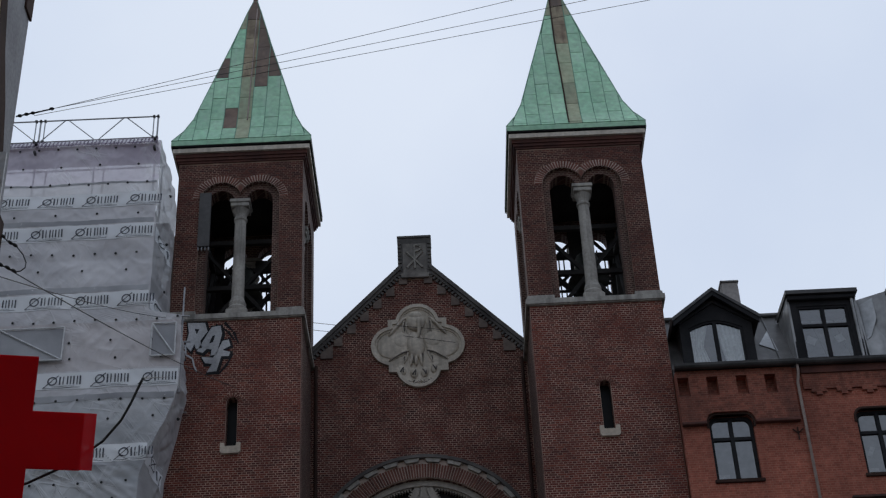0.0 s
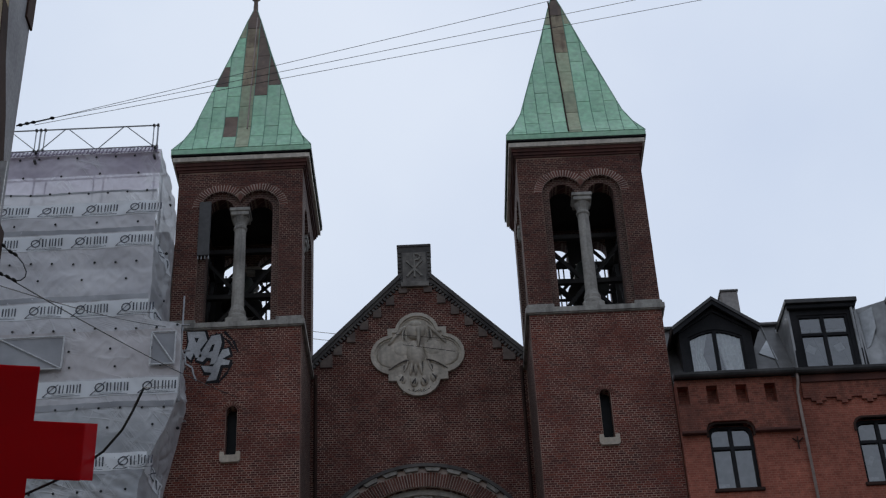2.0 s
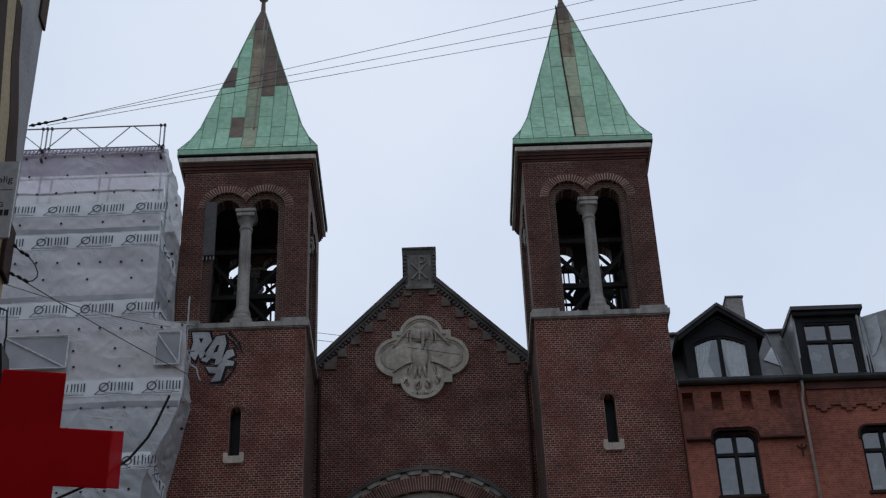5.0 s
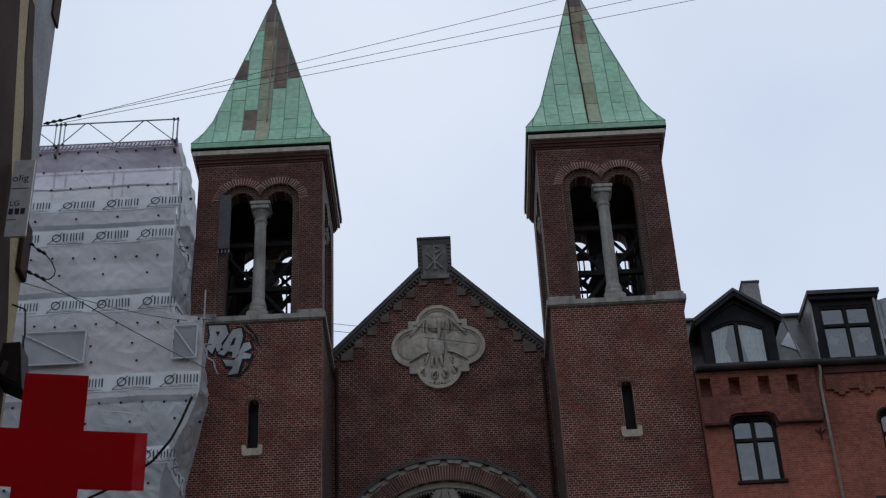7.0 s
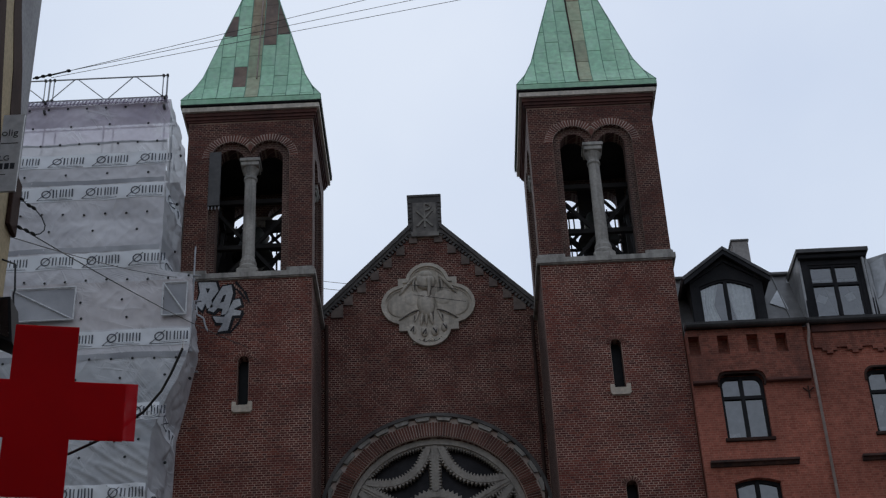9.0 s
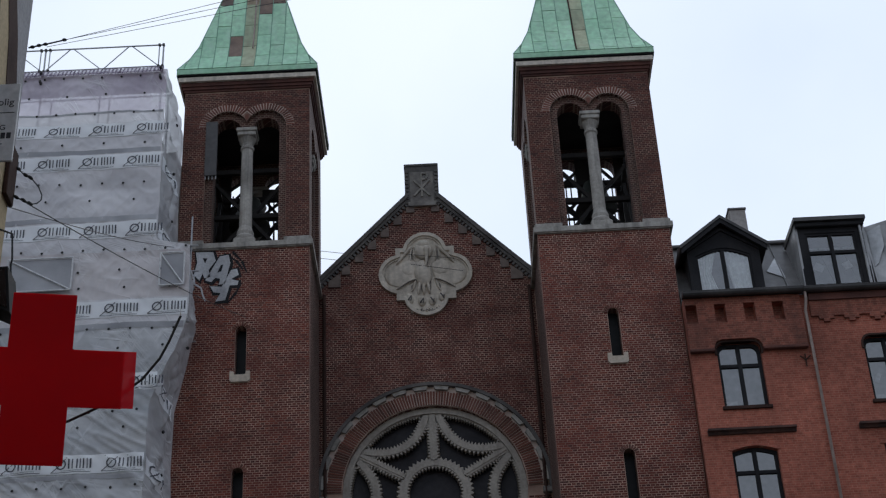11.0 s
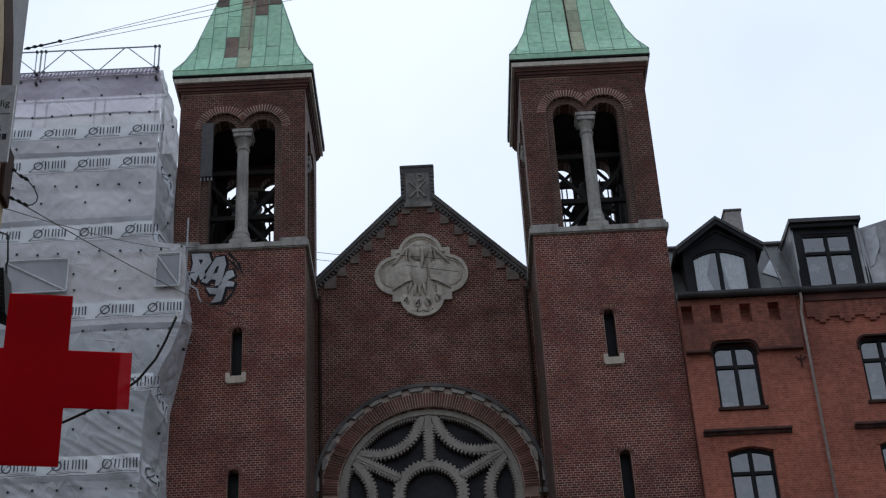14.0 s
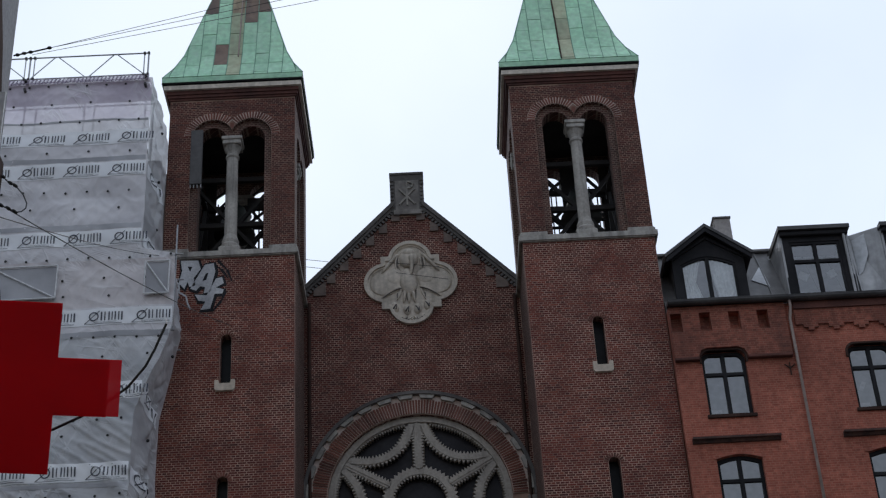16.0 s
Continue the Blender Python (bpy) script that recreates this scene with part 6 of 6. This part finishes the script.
def sheet(bm, cx, k, a0, a1, z0, z1, lift):
    """One copper sheet on side k, between the offsets a0..a1 from the middle line and the heights z0..z1; clipped by the hips."""
    c = Matrix.Translation((cx, TOWER_CY, 0)) @ pose(0, 0, 0, 0, 0, 90 * k)
    g = 0.009
    zs = [z0 + g, *[z for _, z in SPIRE if z0 + 0.1 < z < z1 - 0.1], z1 - g]
    lines = []
    for z in zs:
        h = half_at(z) - 0.012
        l, r = max(-h, a0 + g), min(h, a1 - g)
        if r - l < 0.004:
            m = (l + r) / 2 if a0 * a1 <= 0 else (h if a0 > 0 else -h)
            l, r = m - 0.002, m + 0.002
        lines.append([(l, z), (r, z)])
    def put(p, out):
        return bm.verts.new(c @ Vector((p[0], -half_at(p[1]) + 0.015 - out, p[1])))
    front = [[put(p, 0.020 + lift) for p in ln] for ln in lines]
    back = [[put(p, 0.0) for p in ln] for ln in lines]
    for f0, f1, b0, b1 in zip(front, front[1:], back, back[1:]):
        bm.faces.new((f0[0], f0[1], f1[1], f1[0]))
        bm.faces.new((f0[0], f1[0], b1[0], b0[0]))
        bm.faces.new((f0[1], b0[1], b1[1], f1[1]))
    bm.faces.new((front[0][0], back[0][0], back[0][1], front[0][1]))
    bm.faces.new((front[-1][0], front[-1][1], back[-1][1], back[-1][0]))


COL = 0.42
def clad(cx, spire, brown, stain, run):
    rng = random.Random(int(cx * 10))
    for k in range(4):
        joined = bmesh.new() if k else None
        for col in range(-5, 6):
            a0, a1 = (col - 0.5) * COL, (col + 0.5) * COL
            nearest = max(0.0, min(abs(a0), abs(a1)) if col else 0.0)
            z = 31.14 if col % 2 else 30.60
            row = 0
            while z < 39.0:
                z1 = z + 1.06
                za, zb = max(z, 31.535), min(z1, 39.0)
                if za < zb and half_at(za) > nearest + 0.05 and zb - za > 0.1:
                    if half_at(zb) < nearest:
                        while half_at(zb) < nearest - 0.01 and zb > za + 0.1:
                            zb -= 0.05
                    if k:
                        sheet(joined, cx, k, a0, a1, za, zb, 0.0)
                    else:
                        bm = bmesh.new()
                        sheet(bm, cx, k, a0, a1, za, zb, rng.uniform(0, 0.012))
                        mat = RUST_COPPER if (col, row) in brown else RUN_COPPER if (col, row) in run else STAINED_COPPER if (col, row) in stain else VERDIGRIS
                        part("copper_sheet", bm, mat, spire)
                z = z1
                row += 1
        if k:
            tagged(part("copper_cladding", joined, VERDIGRIS, spire), kind="stuff")
    for col in range(-5, 5):
        a = (col + 0.5) * COL
        pts = [(a, z) for z in [31.54 + 0.25 * i for i in range(31)] if half_at(z) > abs(a) + 0.02]
        if len(pts) > 1:
            bm = bmesh.new()
            tube(bm, [(cx + p[0], TOWER_CY - half_at(p[1]) - 0.01, p[1]) for p in pts], 0.014, 5)
            part("standing_seam", bm, SEAM_COPPER, spire)
    for sx in (-1, 1):
        bm = bmesh.new()
        tube(bm, [(cx + sx * h, TOWER_CY - h, z) for h, z in SPIRE], 0.02, 6)
        part("hip_roll", bm, SEAM_COPPER, spire)


clad(TOWERS[0], made[0][2], {(-1, 1), (1, 3), (1, 4), (1, 5), (1, 6), (2, 4), (2, 5), (-2, 4), (0, 7), (0, 8), (1, 7)}, {(0, i) for i in range(4)} | {(-1, 6)}, {(0, 4), (0, 5), (0, 6), (-1, 7)})
clad(TOWERS[1], made[1][2], {(0, 7), (0, 8)}, {(0, i) for i in range(5)} | {(1, 6), (-1, 6)}, {(0, 5), (0, 6), (1, 7), (-1, 7)})
bm = bmesh.new()
tube(bm, [(TOWERS[1] - 0.21 + 0.02 * math.sin(z), TOWER_CY - half_at(z) - 0.03, z) for z in [31.6 + 0.4 * i for i in range(19)]], 0.024, 6)
part("lightning_rod", bm, BROWN_PAINT, made[1][2], "dark conductor running down the spire")
bm = bmesh.new()
tube(bm, [(TOWERS[0] + 0.10, TOWER_CY - half_at(z) - 0.03, z) for z in [32.6 + 0.4 * i for i in range(16)]], 0.022, 6)
part("lightning_rod", bm, PIPE, made[0][2], "dark conductor running down the spire")


# ---- single bricks of the church front ----
COURSE, JOINT_W, PROUD = 0.0667, 0.017, 0.004


def scan(loop, z):
    """The stretch of x that a closed outline covers at the height z, or None."""
    xs = []
    for (x0, z0), (x1, z1) in zip(loop, loop[1:] + loop[:1]):
        if (z0 <= z) != (z1 <= z):
            xs.append(x0 + (x1 - x0) * (z - z0) / (z1 - z0))
    return (min(xs), max(xs)) if xs else None


def lay(x0, x1, z0, z1, y, shapes, limit=None):
    """Bricks in cross bond: rows of (x0, x1, z0, z1, y) that keep clear of the outlines in shapes."""
    rows, k = [], 0
    z = z0
    while z + COURSE <= z1 + 0.001:
        zm = z + COURSE / 2
        a, b = (x0, x1) if limit is None else limit(zm)
        cuts = sorted(c for c in (scan(sh, zm) for sh in shapes) if c)
        free, at = [], a
        for c0, c1 in cuts:
            if c0 > at:
                free.append((at, min(c0, b)))
            at = max(at, c1)
        if at < b:
            free.append((at, b))
        size = 0.236 if k % 2 == 0 else 0.118
        shift = (0.0, 0.059, 0.118, 0.059)[k % 4]
        for f0, f1 in free:
            i = math.floor((f0 - x0 - shift) / size)
            while True:
                p, q = x0 + shift + i * size, x0 + shift + (i + 1) * size
                if p >= f1:
                    break
                p, q = max(p, f0), min(q, f1)
                if q - p > 0.03:
                    rows.append((p + JOINT_W / 2, q - JOINT_W / 2, z + JOINT_W / 2, z + COURSE - JOINT_W / 2, y))
                i += 1
        z += COURSE
        k += 1
    return rows


CORNERS = ((0, 0, 0), (1, 0, 0), (1, 0, 1), (0, 0, 1), (0, 1, 0), (1, 1, 0), (1, 1, 1), (0, 1, 1))
SIDES = ((0, 1, 2, 3), (0, 4, 5, 1), (1, 5, 6, 2), (2, 6, 7, 3), (3, 7, 4, 0))


def skin(parent, rows, joined_mat, single_mat, band):
    """Lays rows on a wall: up to 300 in the band of heights as pieces of their own, the rest joined."""
    rng = random.Random(len(rows))
    verts, faces, count = [], [], 0
    shared = {}
    for a, b, c, d, y in rows:
        out = PROUD + rng.uniform(-0.002, 0.003)
        if band[0] <= c < band[1] and count < 300:
            key = round(b - a, 3)
            if key not in shared:
                me = bpy.data.meshes.new("brick")
                me.from_pydata([(u * key, v * 0.012, w * (COURSE - JOINT_W)) for u, v, w in CORNERS], [], SIDES)
                me.materials.append(single_mat)
                shared[key] = me
            ob = new("brick", shared[key])
            ob.parent, ob.location = parent, (a, y - out, c)
            count += 1
            continue
        i = len(verts)
        verts += [(a + u * (b - a), y - out + v * (out + 0.002), c + w * (d - c)) for u, v, w in CORNERS]
        faces += [tuple(i + j for j in f) for f in SIDES]
    me = bpy.data.meshes.new("brickwork")
    me.from_pydata(verts, [], faces)
    me.materials.append(joined_mat)
    ob = new("brickwork", me)
    ob.parent = parent
    tagged(ob, kind="stuff")


def rejoint(ob, y, lime):
    """Lime mortar on the face of a wall, where the bricks are laid on it."""
    ob.data.materials.append(lime)
    for p in ob.data.polygons:
        if abs(p.normal.y) > 0.9 and abs(p.center.y - y) < 0.002:
            p.material_index = 1


for cx, (low, top, _) in zip(TOWERS, made):
    shapes = []
    for z in SLITS:
        shapes.append([(cx + x, zz) for x, zz in arched(-0.155, 0.155, z - 0.02, z + 1.37, 8)])
        shapes.append([(cx + x, z + 1.37 + zz) for x, zz in arc(0, 0, 0.275, 0, 180, 12)])
        shapes.append([(cx - 0.275, z - 0.15), (cx - 0.22, z - 0.215), (cx + 0.22, z - 0.215), (cx + 0.275, z - 0.15), (cx + 0.275, z + 0.105), (cx - 0.275, z + 0.105)])
    skin(low, lay(cx - HALF, cx + HALF, 15.0, 25.24, TOWER_Y, shapes), TOWER_PIECE, TOWER_SINGLE, (17.3, 19.0))
    rejoint(low, TOWER_Y, JOINT)
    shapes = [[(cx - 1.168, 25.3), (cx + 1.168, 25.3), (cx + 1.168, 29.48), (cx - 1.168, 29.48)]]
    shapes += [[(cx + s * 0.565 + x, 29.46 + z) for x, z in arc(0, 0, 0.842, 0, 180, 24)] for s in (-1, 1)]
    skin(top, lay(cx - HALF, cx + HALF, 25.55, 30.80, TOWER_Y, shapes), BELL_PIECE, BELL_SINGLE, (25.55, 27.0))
    rejoint(top, TOWER_Y, DIM_JOINT)

shapes = [[(MID + x, MZ + z) for x, z in quatrefoil(0.97)], [(MID + x, ROSE_Z + z) for x, z in arc(0, 0, 3.255, 0, 180, 48)], [(MID + x, ROSE_Z + z) for x, z in arc(0, 0, 2.59, 0, 351, 39)], [(MID - 3.29, ROSE_Z - 0.3), (MID + 3.29, ROSE_Z - 0.3), (MID + 3.29, ROSE_Z + 0.01), (MID - 3.29, ROSE_Z + 0.01)]]


def slope(z):
    half = min(3.2, 0.53 + (28.42 - z) / 1.056)
    return MID - half, MID + half


skin(gable, lay(GX0, GX1, 17.0, 28.3, GABLE_Y, shapes, slope), GABLE_PIECE, GABLE_SINGLE, (22.3, 23.2))
rejoint(gable, GABLE_Y, JOINT)
